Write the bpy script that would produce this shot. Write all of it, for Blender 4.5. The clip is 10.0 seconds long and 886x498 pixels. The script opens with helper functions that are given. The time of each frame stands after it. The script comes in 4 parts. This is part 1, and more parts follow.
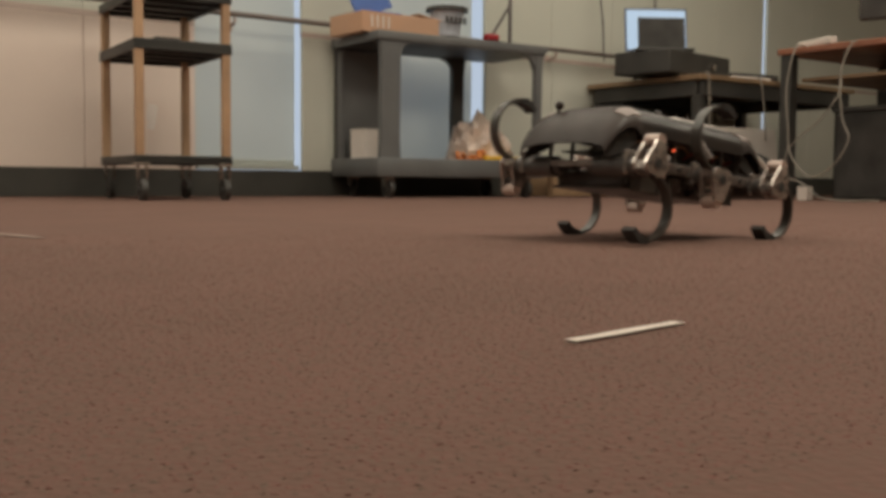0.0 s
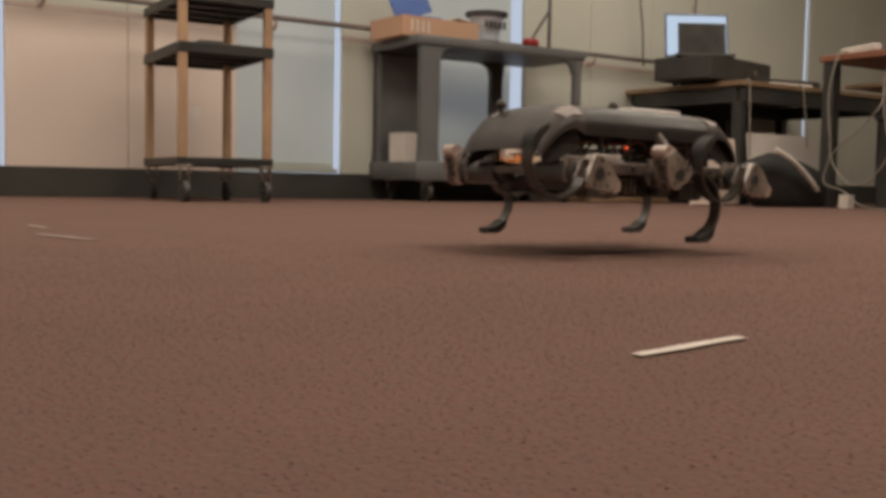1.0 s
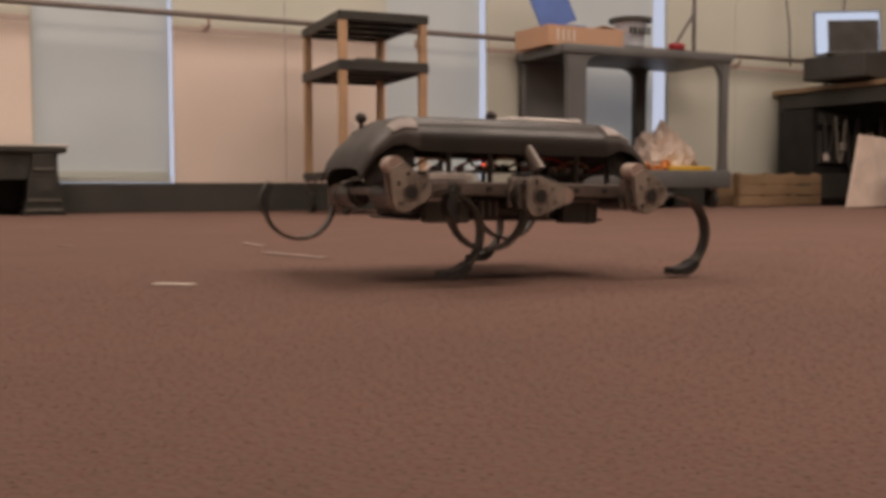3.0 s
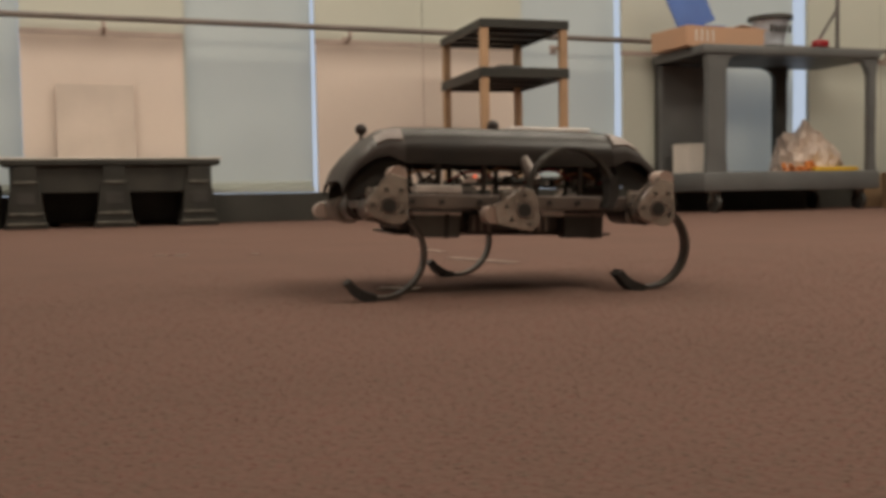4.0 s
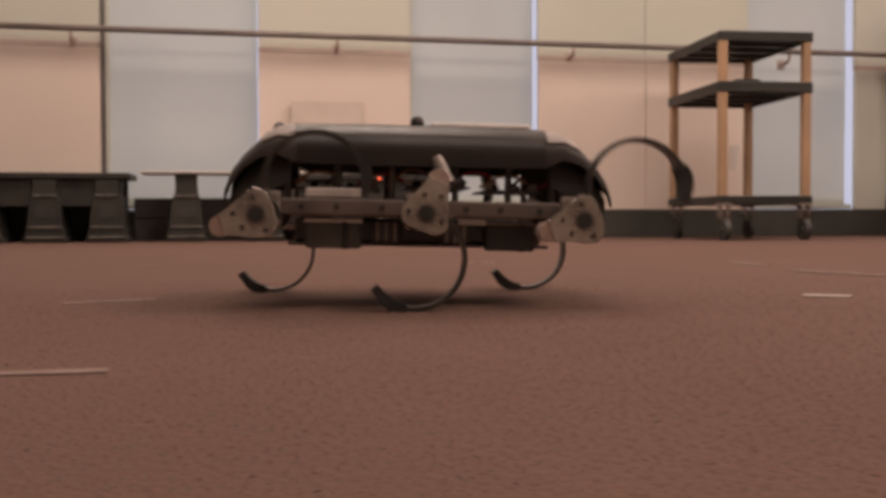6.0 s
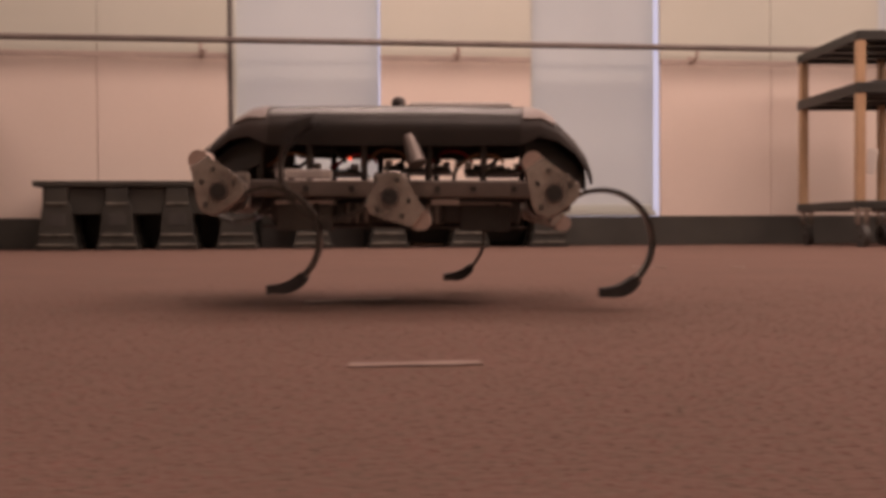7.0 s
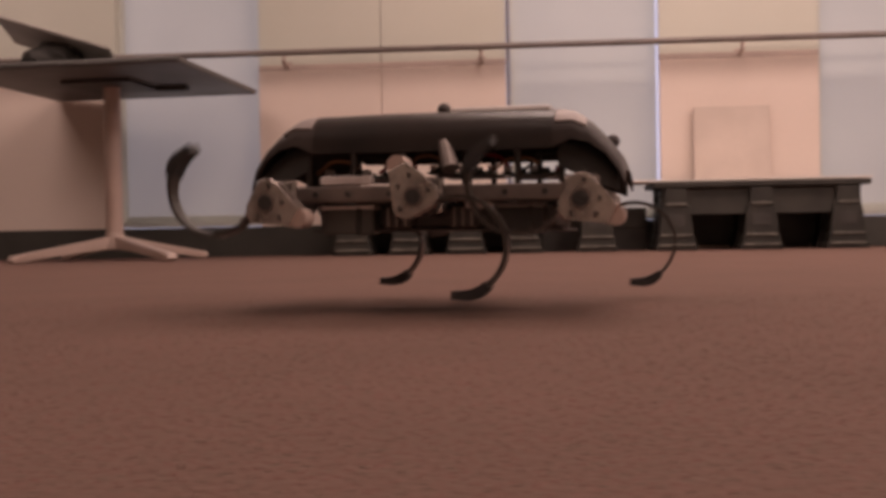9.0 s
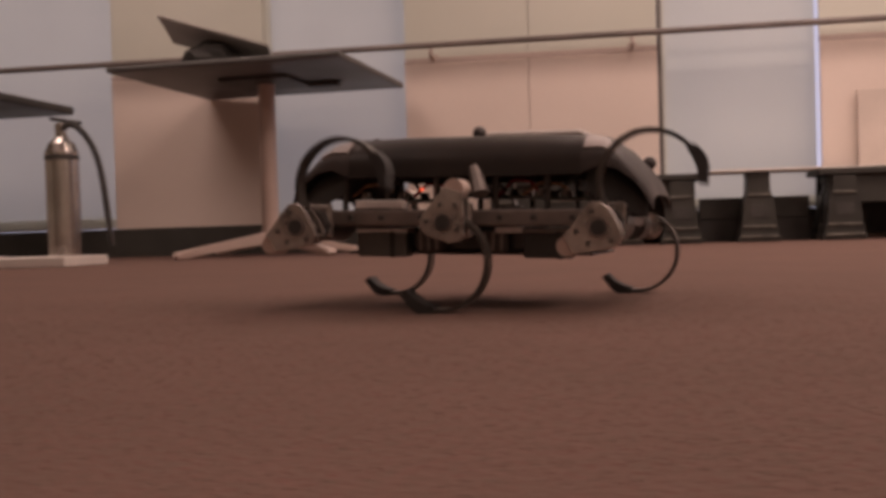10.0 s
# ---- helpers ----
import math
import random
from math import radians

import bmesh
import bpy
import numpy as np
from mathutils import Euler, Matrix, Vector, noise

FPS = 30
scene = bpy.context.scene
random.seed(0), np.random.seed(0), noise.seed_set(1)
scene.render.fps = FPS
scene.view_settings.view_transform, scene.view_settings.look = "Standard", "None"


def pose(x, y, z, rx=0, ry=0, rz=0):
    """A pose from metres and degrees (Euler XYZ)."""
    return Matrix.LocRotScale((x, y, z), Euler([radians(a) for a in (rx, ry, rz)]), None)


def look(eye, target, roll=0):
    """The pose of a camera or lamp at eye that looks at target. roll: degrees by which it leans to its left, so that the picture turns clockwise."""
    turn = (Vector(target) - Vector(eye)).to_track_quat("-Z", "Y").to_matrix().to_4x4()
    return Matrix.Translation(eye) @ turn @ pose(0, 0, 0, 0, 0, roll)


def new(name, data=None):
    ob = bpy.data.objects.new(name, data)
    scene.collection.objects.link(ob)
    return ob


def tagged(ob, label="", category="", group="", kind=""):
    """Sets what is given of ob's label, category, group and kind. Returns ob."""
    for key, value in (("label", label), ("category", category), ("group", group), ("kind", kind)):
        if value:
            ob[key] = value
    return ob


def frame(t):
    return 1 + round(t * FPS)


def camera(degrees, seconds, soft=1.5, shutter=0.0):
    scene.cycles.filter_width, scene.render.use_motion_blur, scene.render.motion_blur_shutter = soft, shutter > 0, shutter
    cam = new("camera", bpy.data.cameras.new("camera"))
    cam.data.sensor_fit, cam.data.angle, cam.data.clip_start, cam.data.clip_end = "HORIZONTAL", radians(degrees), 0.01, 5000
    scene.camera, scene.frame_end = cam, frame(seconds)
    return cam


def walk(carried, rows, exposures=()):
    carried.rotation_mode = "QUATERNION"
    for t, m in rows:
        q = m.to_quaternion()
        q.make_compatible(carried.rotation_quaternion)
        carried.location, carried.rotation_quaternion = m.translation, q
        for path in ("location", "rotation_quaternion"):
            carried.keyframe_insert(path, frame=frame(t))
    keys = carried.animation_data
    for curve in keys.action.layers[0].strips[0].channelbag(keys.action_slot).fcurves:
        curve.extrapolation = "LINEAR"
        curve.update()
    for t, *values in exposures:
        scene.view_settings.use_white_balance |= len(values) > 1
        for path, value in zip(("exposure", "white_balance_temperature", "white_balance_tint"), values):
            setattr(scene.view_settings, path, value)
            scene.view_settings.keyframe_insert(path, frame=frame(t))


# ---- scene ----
cam = camera(47.7, 10.0, soft=4.0, shutter=0.4)
EXPOSURES = [(0.0, -0.14, 6600, -4), (0.5, -0.08, 6900, 9), (1.0, -0.12, 6650, 1), (1.5, -0.07, 7000, 14), (2.0, -0.15, 6850, 7), (3.5, -0.08, 6950, 11), (4.0, -0.14, 6650, -2), (4.5, -0.05, 7000, 14), (5.0, -0.08, 6650, -1),
             (5.5, 0.02, 7200, 24), (6.0, -0.03, 7100, 16), (7.5, 0.04, 7550, 32), (8.0, 0.03, 7250, 23), (8.5, 0.02, 7600, 31), (9.0, 0.06, 7300, 29), (9.5, 0.03, 7050, 28), (10.0, -0.03, 7200, 26)]
PATH = [
    (0, (1.602, -4.957, 0.092), (2.769, -3.338, -0.044), 0.5),
    (0.5, (1.588, -4.955, 0.095), (2.733, -3.321, -0.0435), 0.9),
    (1, (1.58, -4.952, 0.098), (2.693, -3.295, -0.033), 1.1),
    (1.5, (1.5625, -4.952, 0.105), (2.6525, -3.280, -0.019), 1.1),
    (2, (1.527, -4.945, 0.107), (2.583, -3.250, -0.013), 0.8),
    (3.5, (1.361, -4.907, 0.117), (2.165, -3.079, -0.002), -0.6),
    (4, (1.298, -4.888, 0.114), (1.999, -3.018, 0.007), -1.0),
    (4.5, (1.231, -4.869, 0.107), (1.855, -2.971, 0.016), -1.0),
    (5, (1.146, -4.834, 0.106), (1.692, -2.911, 0.027), -0.9),
    (5.5, (1.068, -4.799, 0.102), (1.559, -2.862, 0.037), -0.8),
    (6, (1.023, -4.745, 0.088), (1.425, -2.787, 0.031), -0.2),
    (7.5, (0.755, -4.688, 0.076), (0.891, -2.692, 0.048), -0.4),
    (8, (0.657, -4.673, 0.077), (0.681, -2.674, 0.054), -0.2),
    (8.5, (0.562, -4.66, 0.078), (0.523, -2.661, 0.049), -0.6),
    (9, (0.459, -4.66, 0.08), (0.314, -2.666, 0.054), -1.0),
    (9.5, (0.339, -4.648, 0.08), (0.104, -2.662, 0.05), -1.4),
    (10, (0.185, -4.639, 0.082), (-0.14, -2.666, 0.047), -1.7),
]
walk(cam, [(t, look(eye, target, roll)) for t, eye, target, roll in PATH], EXPOSURES)

# ---- light ----
world = bpy.data.worlds.new("world")
scene.world = world
world.use_nodes = True
world.node_tree.nodes["Background"].inputs[0].default_value = (0.75, 0.85, 1.0, 1)
world.node_tree.nodes["Background"].inputs[1].default_value = 1.0


def ceiling_lamp(x, y, energy, sx=1.6, sy=1.2):
    data = bpy.data.lights.new("ceiling_lamp", "AREA")
    data.shape, data.size, data.size_y, data.energy = "RECTANGLE", sx, sy, energy
    data.color = (1.0, 0.86, 0.77)
    ob = new("ceiling_lamp", data)
    ob.location = (x, y, 2.74)
    return ob


for lx, back, front in ((-2.2, 29, 13), (1.1, 47, 20), (3.4, 31, 63), (6.2, 34, 56)):
    ceiling_lamp(lx, -1.5, back)
    ceiling_lamp(lx, -4.4, front)


# ---- materials ----
def material(name, colour, rough=0.6, metal=0.0, vary=0.12, scale=30.0, fine=300.0, bump=0.05, tint=None, coat=0.0, rand=0.0):
    """Procedural surface: two scales of variation in colour, fine relief, uneven gloss."""
    m = bpy.data.materials.new(name)
    m.use_nodes = True
    nt = m.node_tree
    b = nt.nodes["Principled BSDF"]
    co = nt.nodes.new("ShaderNodeTexCoord")
    n1 = nt.nodes.new("ShaderNodeTexNoise")
    n1.inputs["Scale"].default_value, n1.inputs["Detail"].default_value = scale * 0.15, 5
    n2 = nt.nodes.new("ShaderNodeTexNoise")
    n2.inputs["Scale"].default_value, n2.inputs["Detail"].default_value = fine, 3
    for n in (n1, n2):
        nt.links.new(co.outputs["Object"], n.inputs["Vector"])
    add = nt.nodes.new("ShaderNodeMath")
    add.operation = "MULTIPLY_ADD"
    nt.links.new(n2.outputs["Fac"], add.inputs[0])
    add.inputs[1].default_value = 0.4
    nt.links.new(n1.outputs["Fac"], add.inputs[2])
    src = add.outputs[0]
    if rand:
        info = nt.nodes.new("ShaderNodeObjectInfo")
        more = nt.nodes.new("ShaderNodeMath")
        more.operation = "MULTIPLY_ADD"
        nt.links.new(info.outputs["Random"], more.inputs[0])
        more.inputs[1].default_value = rand
        nt.links.new(src, more.inputs[2])
        src = more.outputs[0]
    ramp = nt.nodes.new("ShaderNodeValToRGB")
    second = tint or tuple(c * 0.8 for c in colour)
    e = ramp.color_ramp.elements
    e[0].position, e[1].position = 0.45, 0.95
    e[0].color = (*[c * (1 + vary) for c in colour], 1)
    e[1].color = (*[a * (1 - vary) for a in second], 1)
    nt.links.new(src, ramp.inputs[0])
    nt.links.new(ramp.outputs[0], b.inputs["Base Color"])
    b.inputs["Metallic"].default_value = metal
    b.inputs["Coat Weight"].default_value = coat
    rr = nt.nodes.new("ShaderNodeMapRange")
    rr.inputs["From Min"].default_value, rr.inputs["From Max"].default_value = 0.3, 1.0
    rr.inputs["To Min"].default_value, rr.inputs["To Max"].default_value = max(0.03, rough - 0.1), min(1, rough + 0.1)
    nt.links.new(n1.outputs["Fac"], rr.inputs["Value"])
    nt.links.new(rr.outputs[0], b.inputs["Roughness"])
    if bump:
        bp = nt.nodes.new("ShaderNodeBump")
        bp.inputs["Strength"].default_value, bp.inputs["Distance"].default_value = bump, 0.004
        nt.links.new(n2.outputs["Fac"], bp.inputs["Height"])
        nt.links.new(bp.outputs[0], b.inputs["Normal"])
    return m


def glow(name, colour, strength):
    m = bpy.data.materials.new(name)
    m.use_nodes = True
    b = m.node_tree.nodes["Principled BSDF"]
    b.inputs["Base Color"].default_value = (0.02, 0.02, 0.02, 1)
    b.inputs["Emission Color"].default_value = (*colour, 1)
    b.inputs["Emission Strength"].default_value = strength
    return m


def carpet_material(name, per_tuft):
    """Brown-grey cut-pile carpet: reddish and grey-green tufts, worn patches."""
    m = bpy.data.materials.new(name)
    m.use_nodes = True
    nt = m.node_tree
    b = nt.nodes["Principled BSDF"]
    co = nt.nodes.new("ShaderNodeTexCoord")
    tuft = nt.nodes.new("ShaderNodeTexVoronoi")
    tuft.inputs["Scale"].default_value = 210
    nt.links.new(co.outputs["Object"], tuft.inputs["Vector"])
    worn = nt.nodes.new("ShaderNodeTexNoise")
    worn.inputs["Scale"].default_value, worn.inputs["Detail"].default_value = 4.5, 6
    nt.links.new(co.outputs["Object"], worn.inputs["Vector"])
    pick = nt.nodes.new("ShaderNodeValToRGB")
    e = pick.color_ramp.elements
    if per_tuft:
        e[0].color, e[1].color = (0.206, 0.100, 0.086, 1), (0.148, 0.106, 0.085, 1)
        geo = nt.nodes.new("ShaderNodeNewGeometry")
        nt.links.new(geo.outputs["Random Per Island"], pick.inputs[0])
    else:
        e[0].color, e[1].color = (0.180, 0.100, 0.083, 1), (0.158, 0.099, 0.080, 1)
        nt.links.new(tuft.outputs["Color"], pick.inputs[0])
    tone = nt.nodes.new("ShaderNodeMix")
    tone.data_type, tone.blend_type = "RGBA", "MULTIPLY"
    tone.inputs["Factor"].default_value = 0.3
    nt.links.new(pick.outputs[0], tone.inputs["A"])
    spread = nt.nodes.new("ShaderNodeValToRGB")
    f = spread.color_ramp.elements
    f[0].position, f[1].position = 0.35, 0.65
    f[0].color, f[1].color = (0.72, 0.80, 0.78, 1), (1.0, 1.0, 1.0, 1)
    nt.links.new(worn.outputs["Fac"], spread.inputs[0])
    nt.links.new(spread.outputs[0], tone.inputs["B"])
    nt.links.new(tone.outputs["Result"], b.inputs["Base Color"])
    b.inputs["Roughness"].default_value = 0.95
    b.inputs["Specular IOR Level"].default_value = 0.12
    if not per_tuft:
        bp = nt.nodes.new("ShaderNodeBump")
        bp.inputs["Strength"].default_value, bp.inputs["Distance"].default_value = 0.22, 0.003
        nt.links.new(tuft.outputs["Distance"], bp.inputs["Height"])
        nt.links.new(bp.outputs[0], b.inputs["Normal"])
    return m


CARPET = carpet_material("carpet", False)
PILE = carpet_material("carpet_pile", True)
WALLPINK = material("panel_paint", (0.77, 0.645, 0.575), 0.7, vary=0.04, scale=8, fine=120, bump=0.03, tint=(0.73, 0.61, 0.54))
WALLCREAM = material("cream_paint", (0.61, 0.60, 0.53), 0.75, vary=0.04, scale=8, fine=120, bump=0.03, tint=(0.575, 0.575, 0.50))
SHADE = material("shade_cloth", (0.58, 0.595, 0.555), 0.85, vary=0.05, scale=10, fine=500, bump=0.06, tint=(0.54, 0.555, 0.515))
tree = SHADE.node_tree
through_light = tree.nodes.new("ShaderNodeBsdfTranslucent")
through_light.inputs[0].default_value = (0.82, 0.80, 0.70, 1)
both = tree.nodes.new("ShaderNodeMixShader")
both.inputs[0].default_value = 0.30
tree.links.new(tree.nodes["Principled BSDF"].outputs[0], both.inputs[1])
tree.links.new(through_light.outputs[0], both.inputs[2])
tree.links.new(both.outputs[0], tree.nodes["Material Output"].inputs[0])
# dark tone paints the shadow band on the ledge; rail brackets share it
TRIMSHADOW = material("trim_and_ledge_shadow", (0.52, 0.41, 0.36), 0.6, vary=0.08, scale=20)
MULLION = material("window_mullion", (0.14, 0.12, 0.115), 0.5, vary=0.15)
PALEFRAME = material("pale_window_frame", (0.55, 0.56, 0.62), 0.4, vary=0.06)
BASEB = material("black_rubber_base", (0.052, 0.050, 0.044), 0.55, vary=0.2, scale=25)
CEIL = material("ceiling_tile", (0.78, 0.76, 0.72), 0.9, vary=0.05, scale=20, fine=200, bump=0.2)
RAIL = material("rail_paint", (0.20, 0.165, 0.15), 0.45, vary=0.15, scale=40)
LEANER = material("primed_board", (0.66, 0.555, 0.49), 0.8, vary=0.06, scale=20, fine=200, bump=0.05)
LIDGREY = material("grey_laptop_lid", (0.40, 0.37, 0.34), 0.45, vary=0.08)
BAGBLACK = material("black_nylon", (0.018, 0.017, 0.016), 0.75, vary=0.3, scale=40, fine=500, bump=0.3)
LIDBLUE = material("blue_grey_lid", (0.12, 0.15, 0.24), 0.4, vary=0.1)
GREYPL = material("grey_plastic", (0.150, 0.150, 0.150), 0.6, vary=0.1, scale=25, fine=260, bump=0.12)
DARKPL = material("dark_plastic", (0.052, 0.048, 0.044), 0.55, vary=0.25, scale=25, fine=200)
DARKSHELF = material("dark_shelf_plastic", (0.040, 0.038, 0.034), 0.5, vary=0.25, scale=20, fine=150)
TANPOST = material("tan_post", (0.52, 0.33, 0.20), 0.45, vary=0.12, scale=30, fine=150, tint=(0.40, 0.25, 0.15))
TAPE = material("white_tape", (0.78, 0.68, 0.60), 0.6, vary=0.1, scale=120, fine=500, bump=0.1)
FADEDTAPE = material("faded_tape", (0.25, 0.165, 0.138), 0.8, vary=0.25, scale=150, fine=500, bump=0.1, tint=(0.19, 0.12, 0.10))
WORNTAPE = material("worn_tape", (0.34, 0.25, 0.21), 0.7, vary=0.2, scale=150, fine=500, bump=0.1, tint=(0.25, 0.18, 0.15))
CARD = material("cardboard", (0.52, 0.30, 0.19), 0.85, vary=0.12, scale=35, fine=250, bump=0.1, tint=(0.60, 0.38, 0.26))
BLUE = material("blue_plastic", (0.06, 0.14, 0.46), 0.4, vary=0.12)
RED = material("red_plastic", (0.36, 0.02, 0.03), 0.4, vary=0.15)
YELLOW = material("yellow_plastic", (0.70, 0.42, 0.03), 0.45, vary=0.12)
ORANGE = material("orange_plastic", (0.60, 0.20, 0.05), 0.5, vary=0.15)
WHITE = material("white_laminate", (0.85, 0.80, 0.76), 0.5, vary=0.04, scale=20)
PAPER = material("white_board", (0.76, 0.68, 0.62), 0.7, vary=0.06, scale=20, fine=200)
BAGW = material("pale_plastic_bag", (0.74, 0.60, 0.52), 0.4, vary=0.1, scale=60)
BLACK = material("black_cloth", (0.052, 0.047, 0.043), 0.8, vary=0.3, scale=40, fine=500, bump=0.3)
WOOD = material("desk_laminate", (0.30, 0.20, 0.12), 0.5, vary=0.15, scale=30, fine=90, tint=(0.22, 0.14, 0.08))
REDWOOD = material("redwood_laminate", (0.32, 0.13, 0.075), 0.45, vary=0.15, scale=30, fine=90, tint=(0.25, 0.10, 0.06))
CABLE = material("grey_cable", (0.30, 0.265, 0.225), 0.5, vary=0.1)
STEEL = material("brushed_steel", (0.62, 0.56, 0.52), 0.28, metal=1.0, vary=0.1, scale=60, fine=300, bump=0.04)
ALU = material("machined_aluminium", (0.47, 0.41, 0.375), 0.28, metal=0.7, vary=0.45, scale=220, fine=900, bump=0.08)
TABLETOP = material("grey_tabletop", (0.105, 0.10, 0.095), 0.5, vary=0.1, scale=20)
TABLEBASE = material("cream_enamel", (0.58, 0.44, 0.38), 0.4, vary=0.08, scale=30)
BOXGREY = material("battery_case", (0.10, 0.095, 0.085), 0.55, vary=0.15, scale=120)
SHELL = material("carbon_shell", (0.032, 0.024, 0.021), 0.42, vary=0.25, scale=120, fine=700, bump=0.04)
SHELL.node_tree.nodes["Principled BSDF"].inputs["Specular IOR Level"].default_value = 0.35
CAPMAT = material("grey_end_cap", (0.054, 0.041, 0.037), 0.55, vary=0.15, scale=120, fine=500, bump=0.05)
CAPMAT.node_tree.nodes["Principled BSDF"].inputs["Specular IOR Level"].default_value = 0.3
# pale small parts; tone raised to paint the glare on the top plate
PATCH = material("pale_parts_and_glare", (0.78, 0.70, 0.66), 0.5, vary=0.1, scale=200)
CAPPATCH = material("scuffed_patch", (0.36, 0.30, 0.28), 0.6, vary=0.2, scale=200, fine=600)
FRAMEM = material("frame_alloy", (0.26, 0.215, 0.195), 0.42, metal=0.5, vary=0.15, scale=150, fine=600)
MOTOR = material("motor_case", (0.085, 0.075, 0.07), 0.45, metal=0.3, vary=0.2, scale=150)
PCB = material("circuit_board", (0.03, 0.045, 0.03), 0.5, vary=0.3, scale=300, fine=900)
WIRE = material("orange_wire", (0.26, 0.12, 0.06), 0.5, vary=0.2, scale=200)
LEGM = material("fibreglass_leg", (0.055, 0.045, 0.038), 0.4, vary=0.2, scale=200, fine=700)
RUBBER = material("rubber_tread", (0.034, 0.030, 0.028), 0.8, vary=0.2, scale=300, fine=900, bump=0.3)
BALL = material("grey_marker_ball", (0.075, 0.06, 0.057), 0.6, vary=0.1)
DAY = glow("daylight", (0.70, 0.76, 1.0), 0.75)
SCREEN = glow("screen_light", (0.62, 0.74, 1.0), 0.8)
LED = glow("red_led", (1.0, 0.12, 0.05), 1.6)


# ---- mesh helpers ----
def link(name, bm, mat, parent=None, label="", smooth=False):
    me = bpy.data.meshes.new(name)
    bmesh.ops.recalc_face_normals(bm, faces=bm.faces)
    bm.to_mesh(me)
    bm.free()
    for m in mat if isinstance(mat, (list, tuple)) else (mat,):
        me.materials.append(m)
    if smooth:
        for p in me.polygons:
            p.use_smooth = True
        me.set_sharp_from_angle(angle=radians(40))
    ob = new(name, me)
    if parent is not None:
        ob.parent = parent
    if label:
        tagged(ob, label=label)
    return ob


def part(name, bm, mat, parent, label="", smooth=False):
    return link(name, bm, mat, parent, label, smooth)


def thing(name, x, y, z, rz=0.0, label="", category="", group=""):
    ob = new(name)
    ob.empty_display_size = 0.05
    ob.matrix_basis = pose(x, y, z, 0, 0, rz)
    return tagged(ob, label=label, category=category, group=group)


def box(bm, c, s, bevel=0.0, rot=None, seg=2, idx=0):
    """A box of size s round c, edges rounded by bevel, turned by the Euler degrees rot."""
    m = Matrix.Translation(c)
    if rot:
        m = m @ Euler([radians(a) for a in rot]).to_matrix().to_4x4()
    got = bmesh.ops.create_cube(bm, size=1.0, matrix=m @ Matrix.Diagonal((*s, 1)))
    vs = got["verts"]
    fs = list({f for v in vs for f in v.link_faces})
    if bevel:
        es = list({e for v in vs for e in v.link_edges})
        r = bmesh.ops.bevel(bm, geom=es, offset=bevel, segments=seg, affect="EDGES", profile=0.5)
        fs = list({f for f in r["faces"]} | {f for f in fs if f.is_valid})
    for f in fs:
        if f.is_valid:
            f.material_index = idx
    return bm


def rod(bm, a, b, r, seg=14, r2=None):
    a, b = Vector(a), Vector(b)
    d = b - a
    m = Matrix.Translation((a + b) / 2) @ d.to_track_quat("Z", "Y").to_matrix().to_4x4()
    bmesh.ops.create_cone(bm, cap_ends=True, segments=seg, radius1=r, radius2=r if r2 is None else r2, depth=d.length, matrix=m)
    return bm


def tube(bm, pts, r, seg=8):
    """A round cable along the points."""
    pts = [Vector(p) for p in pts]
    rings = []
    for i, p in enumerate(pts):
        d = (pts[min(i + 1, len(pts) - 1)] - pts[max(i - 1, 0)]).normalized()
        side = d.cross(Vector((0.13, 0.9, 0.4))).normalized()
        up = d.cross(side).normalized()
        rings.append([bm.verts.new(p + r * (math.cos(k * 2 * math.pi / seg) * side + math.sin(k * 2 * math.pi / seg) * up)) for k in range(seg)])
    for a, b in zip(rings, rings[1:]):
        for k in range(seg):
            bm.faces.new((a[k], a[(k + 1) % seg], b[(k + 1) % seg], b[k]))
    bm.faces.new(rings[0][::-1])
    bm.faces.new(rings[-1])
    return bm


def sag(a, b, drop, n=14, wob=0.0):
    a, b = Vector(a), Vector(b)
    return [a.lerp(b, i / n) + Vector((wob * math.sin(i * 1.3), wob * math.cos(i * 0.9), -drop * 4 * (i / n) * (1 - i / n))) for i in range(n + 1)]


def curve(pts, n=7):
    """A smooth run of points through the given ones."""
    q = [Vector(p) for p in pts]
    out = []
    for i in range(len(q) - 1):
        a, b, c, d = q[max(0, i - 1)], q[i], q[i + 1], q[min(len(q) - 1, i + 2)]
        for k in range(n):
            u = k / n
            out.append(0.5 * (2 * b + (c - a) * u + (2 * a - 5 * b + 4 * c - d) * u**2 + (3 * b - a - 3 * c + d) * u**3))
    return out + [q[-1]]


def prism(bm, outline, y0, y1, bevel=0.0):
    """An outline in x and z, drawn out from y0 to y1."""
    front = [bm.verts.new((x, y0, z)) for x, z in outline]
    back = [bm.verts.new((x, y1, z)) for x, z in outline]
    n = len(outline)
    fs = [bm.faces.new(front), bm.faces.new(back[::-1])]
    for i in range(n):
        fs.append(bm.faces.new((front[i], back[i], back[(i + 1) % n], front[(i + 1) % n])))
    if bevel:
        es = [e for f in fs[:2] for e in f.edges]
        bmesh.ops.bevel(bm, geom=es, offset=bevel, segments=2, affect="EDGES", profile=0.5)
    return bm


def B():
    return bmesh.new()


